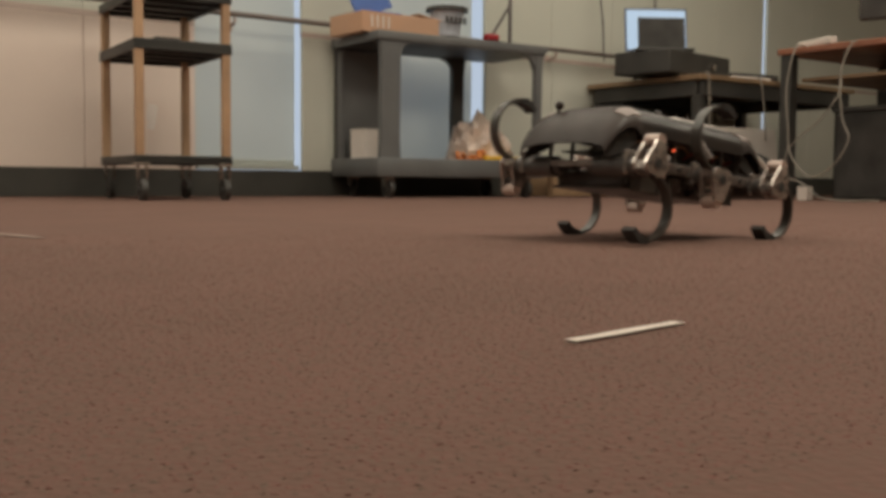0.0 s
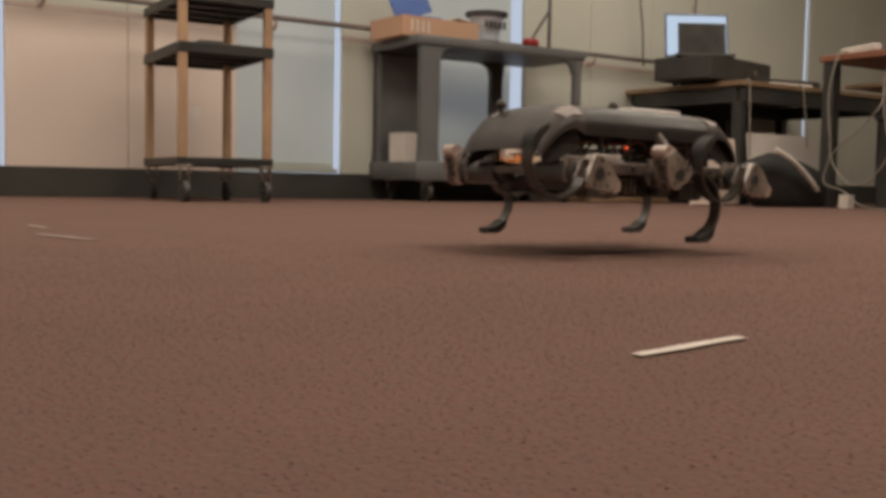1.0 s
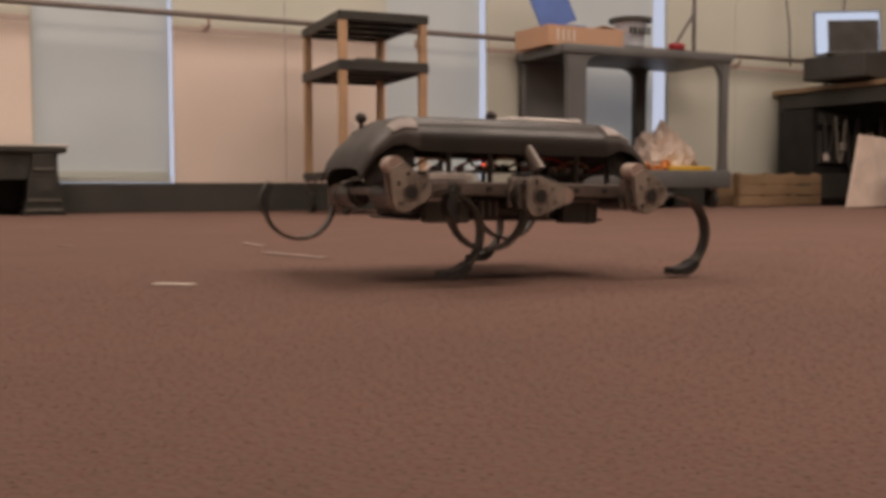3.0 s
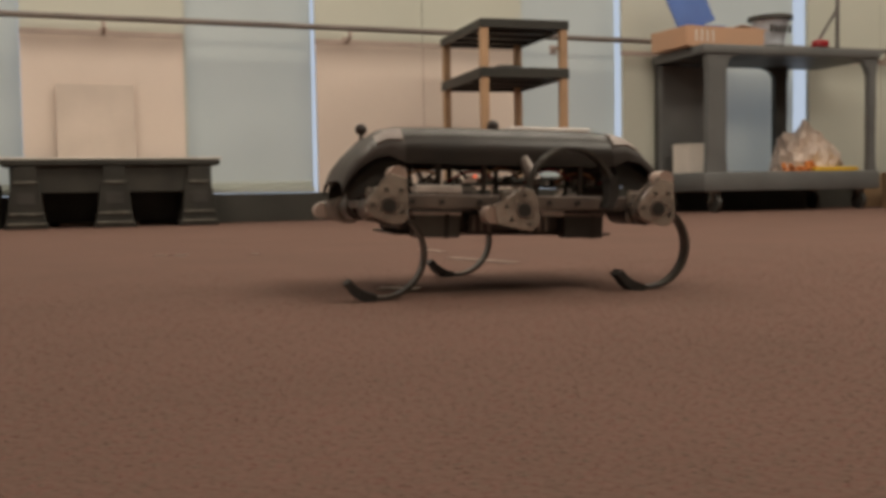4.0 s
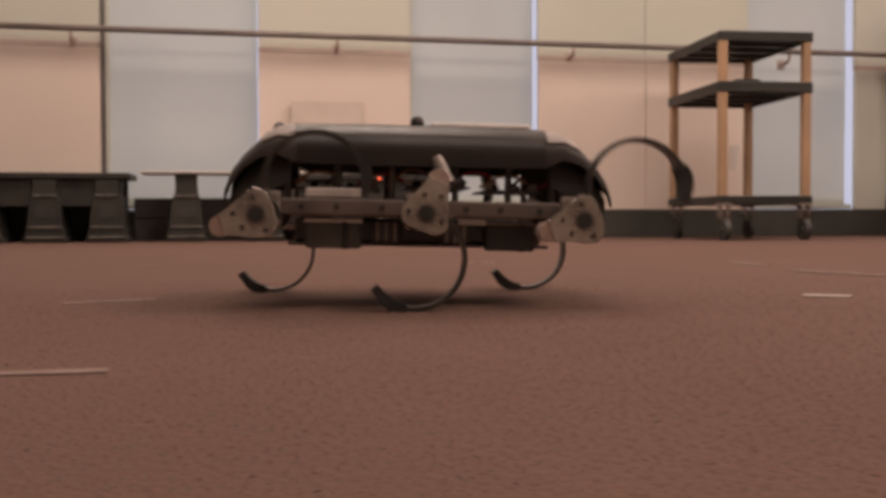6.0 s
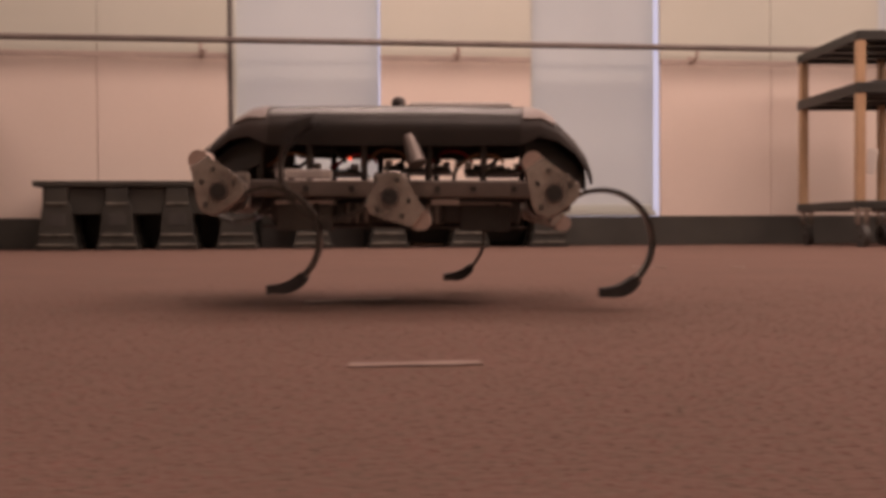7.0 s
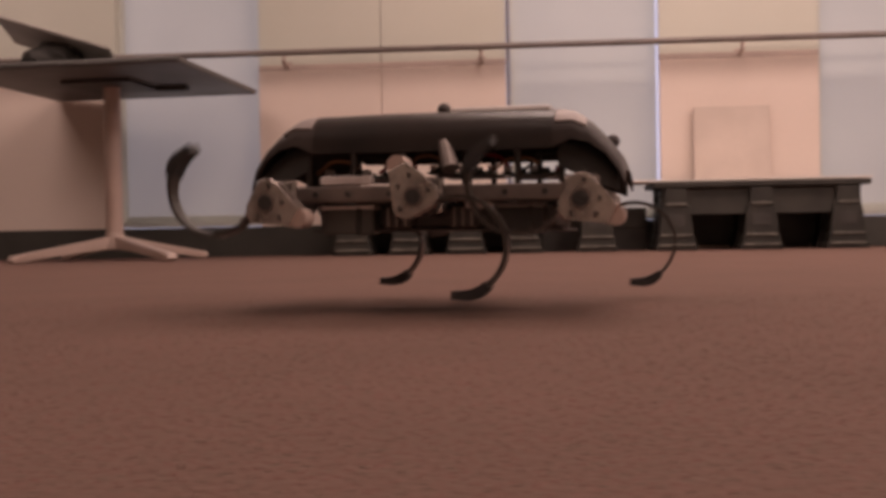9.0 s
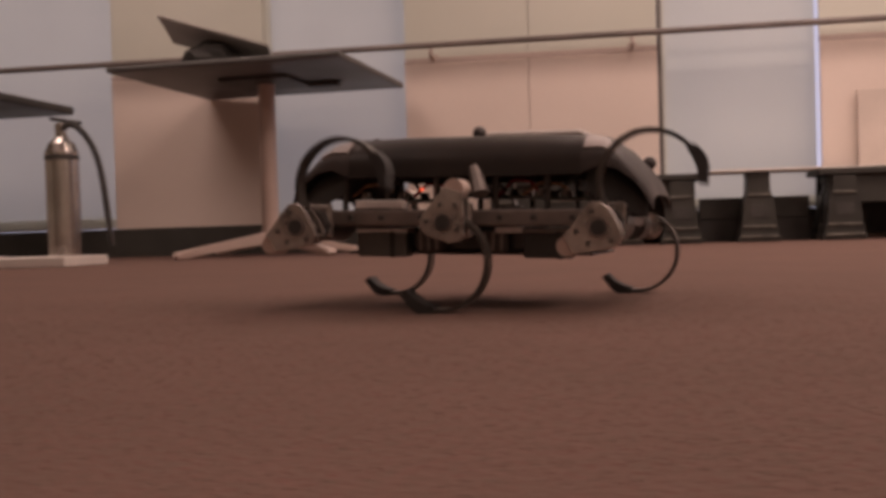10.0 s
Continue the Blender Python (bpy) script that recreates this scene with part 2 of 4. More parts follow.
# ---- setting ----
def setting():
    x0, x1, yb, zc = -5.5, 10.5, -8.0, 2.8
    tagged(link("floor", box(B(), ((x0 + x1) / 2, (yb + 0.2) / 2, -0.05), (x1 - x0 + 0.4, 0.6 - yb, 0.1)), CARPET), "brown-grey cut-pile carpet with bits of white tape", "floor", kind="structure")
    tagged(link("ceiling", box(B(), ((x0 + x1) / 2, (yb + 0.2) / 2, zc + 0.05), (x1 - x0 + 0.4, 0.6 - yb, 0.1)), CEIL), "white tiled ceiling of the lab", "ceiling", kind="structure")
    for n, c, s in (("wall_west", (x0 - 0.1, yb / 2, zc / 2), (0.2, -yb + 0.3, zc)), ("wall_east", (x1 + 0.1, yb / 2, zc / 2), (0.2, -yb + 0.3, zc)),
                    ("wall_south", ((x0 + x1) / 2, yb - 0.1, zc / 2), (x1 - x0, 0.2, zc))):
        tagged(link(n, box(B(), c, s), WALLCREAM), "plain cream painted wall", "wall", kind="structure")
    wall = tagged(new("wall_north"), "long wall of pink panels, pale shades and narrow bright window gaps", "wall", kind="structure")
    paneled = [(-5.5, -2.92), (-2.21, -1.425), (-0.735, 0.428), (1.126, 1.84), (2.476, 3.595), (4.211, 4.55), (5.482, 8.23), (8.285, 10.5)]
    shades = [(-2.92, -2.21), (-1.425, -0.735), (0.446, 1.122), (1.84, 2.472), (3.595, 4.207), (4.55, 5.44)]
    for a, b in paneled:
        low = WALLPINK if a < 4 else WALLCREAM
        seams = [a, b]
        if b - a > 0.9:
            k = max(2, round((b - a) / 0.6))
            seams = [a + (b - a) * i / k for i in range(k + 1)]
        for p, q in zip(seams, seams[1:]):
            part("panel", box(B(), ((p + q) / 2, 0.005, (0.14 + 0.868) / 2), (q - p - 0.003, 0.03, 0.868 - 0.14), 0.002), low, wall)
            part("upper_panel", box(B(), ((p + q) / 2, 0.014, (0.896 + zc) / 2), (q - p - 0.003, 0.028, zc - 0.896), 0.002), WALLCREAM, wall)
        # the strip's dark colour paints the shadow line above the lower panels
        part("ledge", box(B(), ((a + b) / 2, 0.008, 0.882), (b - a - 0.002, 0.031, 0.027), 0.003), TRIMSHADOW, wall, "ledge over the panels, darkened to paint its shadow band")
        part("backing", box(B(), ((a + 0.14 + b) / 2, 0.045, zc / 2 + 0.07), (b - a - 0.142, 0.03, zc - 0.14)), WALLCREAM, wall)
    for a, b in shades:
        bm = B()
        # cloth with slack waves and a hem bar
        nx, nz = 12, 30
        grid = [[bm.verts.new((a + (b - a) * i / nx, 0.085 + 0.004 * math.sin(i * 1.1 + a) * (1 - j / nz) + 0.002 * math.sin(j * 0.7), 0.19 + (zc - 0.19) * j / nz)) for i in range(nx + 1)] for j in range(nz + 1)]
        for j in range(nz):
            for i in range(nx):
                bm.faces.new((grid[j][i], grid[j][i + 1], grid[j + 1][i + 1], grid[j + 1][i]))
        part("shade", bm, SHADE, wall, "pale roller shade, drawn down", smooth=True)
        part("hem_bar", box(B(), ((a + b) / 2, 0.077, 0.181), (b - a - 0.01, 0.016, 0.034), 0.005), SHADE, wall)
        part("jamb", box(B(), (a + 0.006, 0.055, zc / 2 + 0.075), (0.011, 0.07, zc - 0.16), 0.001), WALLCREAM, wall)
        part("sill", box(B(), ((a + b) / 2, 0.065, 0.155), (b - a - 0.026, 0.13, 0.022), 0.003), SHADE, wall, "narrow pale window sill")
    part("mullion", box(B(), (0.437, 0.06, 1.47), (0.014, 0.13, 2.64), 0.002), MULLION, wall, "dark window mullion")
    part("baseboard", box(B(), (2.5, 0.07, 0.07), (16, 0.165, 0.14), 0.004), BASEB, wall, "black rubber baseboard")
    tagged(link("backdrop", box(B(), (2.5, 0.45, 1.4), (17, 0.02, 3.0)), DAY), "bright overcast sky outside the windows", "sky", kind="structure")
    rail = tagged(new("handrail"), "thin dark metal rail on wall brackets", "handrail")
    part("rail_bar", rod(B(), (-5.4, -0.085, 0.939), (6.75, -0.085, 0.939), 0.0145, 16), RAIL, rail, smooth=True)
    for bx in (-1.73, -0.595, 0.316, 1.485, 2.632, 3.78, 4.9, 6.0):
        bm = tube(B(), [(bx, -0.085, 0.925), (bx, -0.083, 0.900), (bx, -0.06, 0.886), (bx, -0.02, 0.884), (bx, 0.0, 0.884)], 0.009)
        box(bm, (bx, -0.004, 0.884), (0.04, 0.008, 0.05), 0.003)
        part("bracket", bm, TRIMSHADOW, rail, smooth=True)


def tapes():
    for n, (ax, ay, bx, by, w) in enumerate(((1.944, -3.200, 1.990, -3.385, 0.020), (1.656, -3.708, 1.695, -3.740, 0.016), (1.993, -4.540, 2.105, -4.522, 0.009),
                              (1.464, -2.763, 1.487, -2.775, 0.024), (1.502, -2.783, 1.526, -2.795, 0.024), (1.648, -2.830, 1.664, -2.842, 0.022),
                              (0.838, -3.615, 0.935, -3.588, 0.022), (0.872, -4.130, 0.948, -4.132, 0.016),
                              (1.998, -2.88, 1.999, -3.02, 0.016))):
        ln, ang = math.hypot(bx - ax, by - ay), math.degrees(math.atan2(by - ay, bx - ax))
        bm = B()
        k = 8
        top = [[], []]
        for i in range(k + 1):
            for e in (0, 1):
                edge = (w / 2) * (1 + 0.12 * math.sin(5.1 * i + 9 * ax + e)) * (1 if e else -1)
                top[e].append(Vector((ln * (i / k - 0.5) + 0.03 * w * math.sin(i * 2.2 + e), edge, 0)))
        up = [[bm.verts.new(v + Vector((0, 0, 0.0007))) for v in side] for side in top]
        dn = [[bm.verts.new(v + Vector((0, 0, 0.0))) for v in side] for side in top]
        for i in range(k):
            bm.faces.new((up[0][i], up[0][i + 1], up[1][i + 1], up[1][i]))
            for e in (0, 1):
                bm.faces.new((dn[e][i], dn[e][i + 1], up[e][i + 1], up[e][i]))
        for i in (0, k):
            bm.faces.new((dn[0][i], dn[1][i], up[1][i], up[0][i]))
        strip = tagged(link("tape_strip", bm, FADEDTAPE if n in (6, 7) else WORNTAPE if n in (0, 3, 4, 5, 8) else TAPE), "worn greyed strip of tape on the carpet" if n in (0, 3, 4, 5, 6, 7, 8) else "scuffed strip of white tape stuck on the carpet", "tape", "tape marks on the floor")
        strip.matrix_basis = pose((ax + bx) / 2, (ay + by) / 2, 0.0004 if n in (6, 7) else 0.0012, 0, 0, ang)


def carpet_tufts():
    """Single tufts of the pile over the stretch of floor that lies nearest, thinning out further on."""
    rng = np.random.default_rng(7)
    step = 0.0046
    ys = np.arange(-4.76, -3.2, step)
    spots = []
    for y in ys:
        x0, x1 = 0.0 - 0.66 * (y + 4.64), 2.15 + 1.45 * (y + 4.957)
        xs = np.arange(x0, x1, step)
        keep = rng.random(len(xs)) < min(1.0, max(0.0, (-3.2 - y) / 1.1))
        xs = xs[keep]
        spots.append(np.stack([xs, np.full(len(xs), y)], 1))
    p = np.concatenate(spots)
    n = len(p)
    p = p + rng.uniform(-0.0022, 0.0022, (n, 2))
    turn = rng.uniform(0, 2 * math.pi, n)
    r = rng.uniform(0.0026, 0.0040, n)
    verts = np.zeros((n, 4, 3))
    for k in range(3):
        verts[:, k, 0] = p[:, 0] + r * np.cos(turn + k * 2.0944)
        verts[:, k, 1] = p[:, 1] + r * np.sin(turn + k * 2.0944)
        verts[:, k, 2] = -0.0004
    verts[:, 3, :2] = p + rng.normal(0, 0.0009, (n, 2))
    verts[:, 3, 2] = rng.uniform(0.00015, 0.00065, n)
    base = np.arange(n)[:, None] * 4
    faces = np.concatenate([base + np.array((0, 1, 3)), base + np.array((1, 2, 3)), base + np.array((2, 0, 3))])
    me = bpy.data.meshes.new("carpet_tufts")
    me.from_pydata(verts.reshape(-1, 3).tolist(), [], faces.tolist())
    me.materials.append(PILE)
    tagged(new("carpet_tufts", me), "short reddish and grey-green carpet tufts on the floor", "carpet pile", kind="stuff")


# ---- things along the wall ----
def caster(parent, x, y, h, r=0.04, mat=DARKPL):
    fork = B()
    box(fork, (x, y, h - 0.006), (0.06, 0.06, 0.012), 0.003)
    box(fork, (x - 0.018, y - 0.008, h - 0.04), (0.004, 0.045, 0.06), 0.001, (12, 0, 0))
    box(fork, (x + 0.018, y - 0.008, h - 0.04), (0.004, 0.045, 0.06), 0.001, (12, 0, 0))
    c = part("caster", fork, STEEL, parent)
    w = B()
    rod(w, (x - 0.012, y - 0.018, r), (x + 0.012, y - 0.018, r), r, 22)
    rod(w, (x - 0.02, y - 0.018, r), (x + 0.02, y - 0.018, r), r * 0.3, 12)
    part("wheel", w, mat, c, "black rubber wheel", smooth=True)


def shelf_cart():
    t = thing("shelf_cart", 3.2, -0.63, 0, -4, "tall three-shelf cart with dark shelves and tan posts on casters", "cart")
    hx, hy = 0.205, 0.30
    for z, th in ((0.855, 0.04), (0.648, 0.045), (0.175, 0.035)):
        bm = box(B(), (0, 0, z - 0.006), (2 * hx, 2 * hy, 0.012), 0.003)
        for sx, sy, cx, cy in ((2 * hx, 0.016, 0, hy - 0.008), (2 * hx, 0.016, 0, 0.008 - hy), (0.016, 2 * hy - 0.034, hx - 0.008, 0), (0.016, 2 * hy - 0.034, 0.008 - hx, 0)):
            box(bm, (cx, cy, z - th / 2 + 0.012), (sx, sy, th), 0.004)
        for k in (-0.15, 0.0, 0.15):
            box(bm, (0, k, z - 0.018), (2 * hx - 0.04, 0.012, 0.014))
        part("shelf", bm, DARKSHELF, t, "dark moulded shelf with a raised rim")
    for px in (-1, 1):
        for py in (-1, 1):
            bm = box(B(), (px * (hx - 0.022), py * (hy - 0.022), 0.502), (0.036, 0.036, 0.70), 0.006)
            part("post", bm, TANPOST, t, "tan upright post")
            caster(t, px * (hx - 0.03), py * (hy - 0.03), 0.158, 0.045)
    bm = B()
    for i, (cx, cy, s) in enumerate(((-0.05, -0.2, 0.05), (0.02, -0.16, 0.04), (0.07, -0.21, 0.035))):
        box(bm, (cx, cy, s * 0.3), (s * 2.2, s * 1.6, s * 0.6), 0.008, (0, 0, 25 * i))
    ob = tagged(link("cloth_bundle", bm, BLACK), "small dark crumpled bundle lying on the middle shelf", "bundle")
    ob.matrix_basis = pose(3.2, -0.63, 0.6485, 0, 0, -4)
    bm = box(B(), (0, 0, 0), (0.04, 0.004, 0.07), 0.001)
    box(bm, (0.004, -0.003, -0.05), (0.03, 0.003, 0.035), 0.001, (0, 12, 0))
    tag = tagged(link("paper_tag", bm, WHITE), "white paper tag hanging on the cart's front post", "tag")
    tag.matrix_basis = pose(3.052, -0.89, 0.36, 6, 8, -20)


def grey_cart():
    t = thing("utility_cart", 4.93, -0.30, 0, -2, "grey moulded plastic utility cart with two trays", "cart")
    hx, hy = 0.56, 0.26
    for z, lab, dep in ((0.865, "top tray", 0.05), (0.21, "bottom tray", 0.10)):
        # top tray's floor is coloured dark to paint the shade on its underside
        tr = part("tray_floor", box(B(), (0, 0, z - dep + 0.012), (2 * hx - 0.03, 2 * hy - 0.03, 0.02), 0.005), DARKPL if z > 0.5 else GREYPL, t, "floor of the " + lab)
        bm = B()
        for sx, sy, cx, cy in ((2 * hx, 0.03, 0, hy - 0.015), (2 * hx, 0.03, 0, 0.015 - hy), (0.03, 2 * hy - 0.062, hx - 0.015, 0), (0.03, 2 * hy - 0.062, 0.015 - hx, 0)):
            box(bm, (cx, cy, z - dep / 2), (sx, sy, dep), 0.010)
        part("tray_rim", bm, GREYPL, t, "thick grey plastic rim of the " + lab, smooth=True)
    for cx, cy, sx, mat in ((-hx + 0.142, -hy + 0.03, 1, GREYPL), (0.235, hy - 0.03, -1, DARKPL), (hx - 0.075, -hy + 0.03, -1, GREYPL), (-hx + 0.10, hy - 0.03, 1, DARKPL)):
        bm = B()
        prism(bm, [(cx, 0.815), (cx, 0.735)] + [(cx + sx * (0.075 - 0.075 * math.cos(radians(k))), 0.735 + 0.075 * math.sin(radians(k))) for k in (20, 45, 70, 90)] + [(cx + sx * 0.075, 0.815)], cy - 0.018, cy + 0.018)
        part("gusset", bm, mat, t, "rounded moulded corner")
    for px, py, cx, w in ((-1, -1, -hx + 0.09, 0.125), (-1, 1, -hx + 0.06, 0.10), (1, -1, hx - 0.045, 0.055), (1, 1, 0.27, 0.09)):
        bm = B()
        prism(bm, [(cx - w / 2, 0.205), (cx + w / 2, 0.205), (cx + w / 2 - 0.01, 0.30), (cx + w / 2 - 0.012, 0.73), (cx + w / 2 + 0.012, 0.816), (cx - w / 2 - 0.002, 0.816), (cx - w / 2 + 0.008, 0.73), (cx - w / 2 + 0.008, 0.30)], py * (hy - 0.03) - 0.02, py * (hy - 0.03) + 0.02, 0.006)
        part("leg", bm, GREYPL if py < 0 else DARKPL, t)
        caster(t, px * (hx - 0.10), py * (hy - 0.07), 0.115, 0.048)
    part("back_panel", box(B(), (-hx + 0.21, hy - 0.045, 0.51), (0.385, 0.02, 0.61), 0.008), GREYPL, t, "solid grey panel closing the wall side")
    part("panel_rib", box(B(), (-hx + 0.035, hy - 0.063, 0.51), (0.03, 0.016, 0.60), 0.005), GREYPL, t)
    bm = tube(B(), [(hx - 0.01, -0.17, 0.84), (hx + 0.08, -0.17, 0.865), (hx + 0.11, -0.12, 0.87), (hx + 0.11, 0.12, 0.87), (hx + 0.08, 0.17, 0.865), (hx - 0.01, 0.17, 0.84)], 0.014)
    part("handle", bm, GREYPL, t, "moulded push handle", smooth=True)
    # things on the top tray
    c = thing("carton", 4.57, -0.28, 0.8655, 2, "low open cardboard carton holding small parts, on the grey cart", "carton")
    for s, p in (((0.50, 0.010, 0.105), (0, -0.155, 0.0525)), ((0.50, 0.010, 0.105), (0, 0.155, 0.0525)), ((0.010, 0.30, 0.105), (-0.245, 0, 0.0525)), ((0.010, 0.30, 0.105), (0.245, 0, 0.0525)), ((0.48, 0.298, 0.006), (0, 0, 0.004))):
        part("carton_side", box(B(), p, s, 0.002), CARD, c)
    part("flap", box(B(), (0.20, -0.0, 0.112), (0.16, 0.30, 0.005), 0.001, (0, 8, 0)), CARD, c)
    for k in range(4):
        part("printed_bar", box(B(), (-0.19 + 0.035 * k, -0.1605, 0.055), (0.012, 0.002, 0.06)), PAPER, c, "pale printed bar")
    bl = thing("binder", 4.37, -0.28, 0.973, 0, "blue plastic binder lying open at a slant on the carton", "binder")
    part("cover", box(B(), (0.055, -0.04, 0.125), (0.23, 0.012, 0.25), 0.003, (-10, -20, 0)), BLUE, bl)
    part("cover", box(B(), (0.15, 0.0, 0.006), (0.16, 0.24, 0.010), 0.002), BLUE, bl)
    j = thing("glass_jar", 5.00, -0.26, 0.8655, 0, "pale jar with a wide dark rim and a banded label", "jar")
    part("stand", rod(B(), (0, 0, 0), (0, 0, 0.045), 0.075, 20), GREYPL, j, "low grey stand", smooth=True)
    bm = B()
    rod(bm, (0, 0, 0.045), (0, 0, 0.062), 0.080, 20)
    rod(bm, (0, 0, 0.062), (0, 0, 0.185), 0.074, 20, 0.098)
    part("bowl", bm, PALEFRAME, j, smooth=True)
    part("rim", rod(B(), (0, 0, 0.186), (0, 0, 0.206), 0.122, 24), DARKPL, j, "wide dark rim", smooth=True)
    for k in range(5):
        part("label_bar", box(B(), (-0.062 + 0.031 * k, -0.089, 0.13), (0.017, 0.010, 0.040), 0.002), BLACK, j, "dark printed bar")
    s = thing("rod_stand", 5.40, -0.28, 0.8655, 0, "thin dark metal stand with a slanted brace", "stand")
    part("upright", rod(B(), (0.05, 0, 0), (0.05, 0, 0.50), 0.012, 10), MULLION, s, smooth=True)
    part("brace", rod(B(), (-0.13, 0, 0.02), (0.05, 0, 0.27), 0.009, 10), MULLION, s, smooth=True)
    part("foot", box(B(), (-0.02, 0, 0.006), (0.2, 0.08, 0.012), 0.003), MULLION, s)
    r = thing("tape_dispenser", 5.12, -0.52, 0.8655, 0, "small red plastic desk tool", "tool")
    part("body", box(B(), (0, 0, 0.025), (0.09, 0.05, 0.04), 0.014), RED, r, smooth=True)
    part("foot", box(B(), (0, 0, 0.003), (0.10, 0.055, 0.006), 0.002), BLACK, r)
    # things on the bottom tray
    w = thing("white_box", 4.50, -0.25, 0.1335, 3, "small pale cardboard box in the cart's lower tray", "box")
    part("body", box(B(), (0, 0, 0.114), (0.17, 0.14, 0.226), 0.004), PAPER, w)
    part("lid", box(B(), (0, 0, 0.231), (0.175, 0.145, 0.008), 0.002), PAPER, w)
    y = thing("parts_tray", 5.25, -0.43, 0.1335, 0, "yellow plastic tray heaped with orange parts", "tray")
    bm = box(B(), (0, 0, 0.05), (0.30, 0.16, 0.10), 0.01)
    part("bin", bm, YELLOW, y)
    bm = B()
    for i in range(34):
        box(bm, (random.uniform(-0.30, -0.08), random.uniform(-0.06, 0.06), 0.06 + random.uniform(-0.05, 0.07)), (0.06, 0.025, 0.02), 0.006, (random.uniform(-40, 40), random.uniform(-40, 40), random.uniform(0, 180)))
    part("loose_parts", bm, ORANGE, y)
    bag = B()
    bmesh.ops.create_icosphere(bag, subdivisions=4, radius=0.18)
    for v in bag.verts:
        k = 1 + 0.28 * noise.noise(v.co * 22) + 0.12 * noise.noise(v.co * 60)
        peak = 1.35 if v.co.z > 0 and v.co.x < 0.03 else 0.95
        v.co = Vector((v.co.x * 1.15 * k, v.co.y * 0.8 * k, max(-0.10, v.co.z * peak * k)))
    b = tagged(link("plastic_bag", bag, BAGW), "crumpled pale plastic bag lying in the cart's lower tray", "bag")
    b.matrix_basis = pose(5.27, -0.245, 0.234)


def desk_corner():
    d = thing("lab_desk", 7.14, -0.50, 0, 0, "brown laminate lab desk with a dark frame", "desk")
    part("desktop", box(B(), (0, 0, 0.725), (1.60, 0.96, 0.03), 0.004), WOOD, d)
    for sx, sy, cx, cy in ((1.52, 0.03, 0, -0.45), (1.52, 0.03, 0, 0.44), (0.03, 0.85, -0.76, 0), (0.03, 0.85, 0.76, 0)):
        part("apron", box(B(), (cx, cy, 0.66), (sx, sy, 0.09), 0.003), DARKPL, d)
    for px in (-1, 1):
        for py in (-1, 1):
            part("leg", box(B(), (px * 0.74, py * 0.42, 0.31), (0.06, 0.06, 0.62), 0.004), DARKPL, d)
    a = thing("amplifier", 6.55, -0.58, 0.7405, 10, "flat black equipment case under the laptop", "equipment case")
    part("case", box(B(), (0.0, 0, 0.085), (0.72, 0.40, 0.14), 0.008), DARKPL, a)
    for k in range(4):
        part("foot", rod(B(), ((-1) ** k * 0.2, (0.15 if k > 1 else -0.15), 0), ((-1) ** k * 0.2, (0.15 if k > 1 else -0.15), 0.016), 0.015, 10), BLACK, a)
    part("knob", rod(B(), (0.14, -0.20, 0.08), (0.14, -0.215, 0.08), 0.02, 16), STEEL, a, smooth=True)
    lp = thing("laptop", 6.31, -0.70, 0.8965, -33, "open laptop showing a dark window with a pale sidebar", "laptop")
    part("base", box(B(), (0.02, 0.1, 0.010), (0.36, 0.24, 0.018), 0.005), DARKPL, lp)
    part("lid", box(B(), (0.02, 0.235, 0.160), (0.40, 0.012, 0.285), 0.005, (-10, 0, 0)), LIDBLUE, lp)
    part("screen", box(B(), (0.02, 0.2255, 0.160), (0.375, 0.006, 0.255), 0.001, (-10, 0, 0)), SCREEN, lp, "lit bluish-white screen")
    part("window", box(B(), (0.052, 0.2170, 0.138), (0.300, 0.004, 0.205), 0.001, (-10, 0, 0)), BLACK, lp, "dark program window")
    k = thing("keyboard", 7.20, -0.62, 0.7405, -10, "black device with rounded ends lying on the desk", "keyboard")
    part("case", box(B(), (0, 0, 0.04), (0.42, 0.24, 0.07), 0.02), BLACK, k)
    part("stack", box(B(), (-0.18, -0.2, 0.015), (0.34, 0.14, 0.03), 0.006), PAPER, k, "pale paper pad")
    bm = prism(B(), [(-0.21, 0), (0.20, 0.006), (0.205, 0.385), (-0.05, 0.405)], -0.006, 0.006, 0.002)
    b = tagged(link("board", bm, BAGW), "pinkish foam board with a slanting edge, leaning on the desk", "board", "boards under the desk")
    b.matrix_basis = pose(6.04, -1.08, 0.004, -9, 0, 0)
    b = tagged(link("board", box(B(), (0, 0, 0.215), (0.66, 0.012, 0.43), 0.002), PAPER), "pale foam board leaning under the desk behind a black bag", "board", "boards under the desk")
    b.matrix_basis = pose(6.74, -1.02, 0.004, -6, 0, 0)
    bag = B()
    bmesh.ops.create_icosphere(bag, subdivisions=4, radius=0.2)
    for v in bag.verts:
        k2 = 1 + 0.12 * noise.noise(v.co * 6) + 0.03 * noise.noise(v.co * 25)
        lean = 1.0 - 2.6 * v.co.x
        v.co = Vector((v.co.x * 2.05 * k2, v.co.y * 0.75 * k2, max(-0.14, (v.co.z * lean - 0.30 * v.co.x) * k2 * (0.62 if v.co.z > 0 else 1))))
    b = tagged(link("black_bag", bag, BAGBLACK, smooth=True), "black soft bag slumped before the pale board", "bag")
    b.matrix_basis = pose(6.47, -1.27, 0.142)
    bm = tube(B(), curve([(6.10, -1.43, 0.315), (6.20, -1.455, 0.266), (6.29, -1.465, 0.207), (6.38, -1.465, 0.141), (6.44, -1.455, 0.10)], 5), 0.013)
    part("strap", bm, PAPER, b, "pale strap running down over the bag", smooth=True).matrix_parent_inverse = b.matrix_basis.inverted()
    cr = thing("equipment_rack", 6.72, -0.29, 0, 0, "low black rack of gear and cables under the desk", "rack")
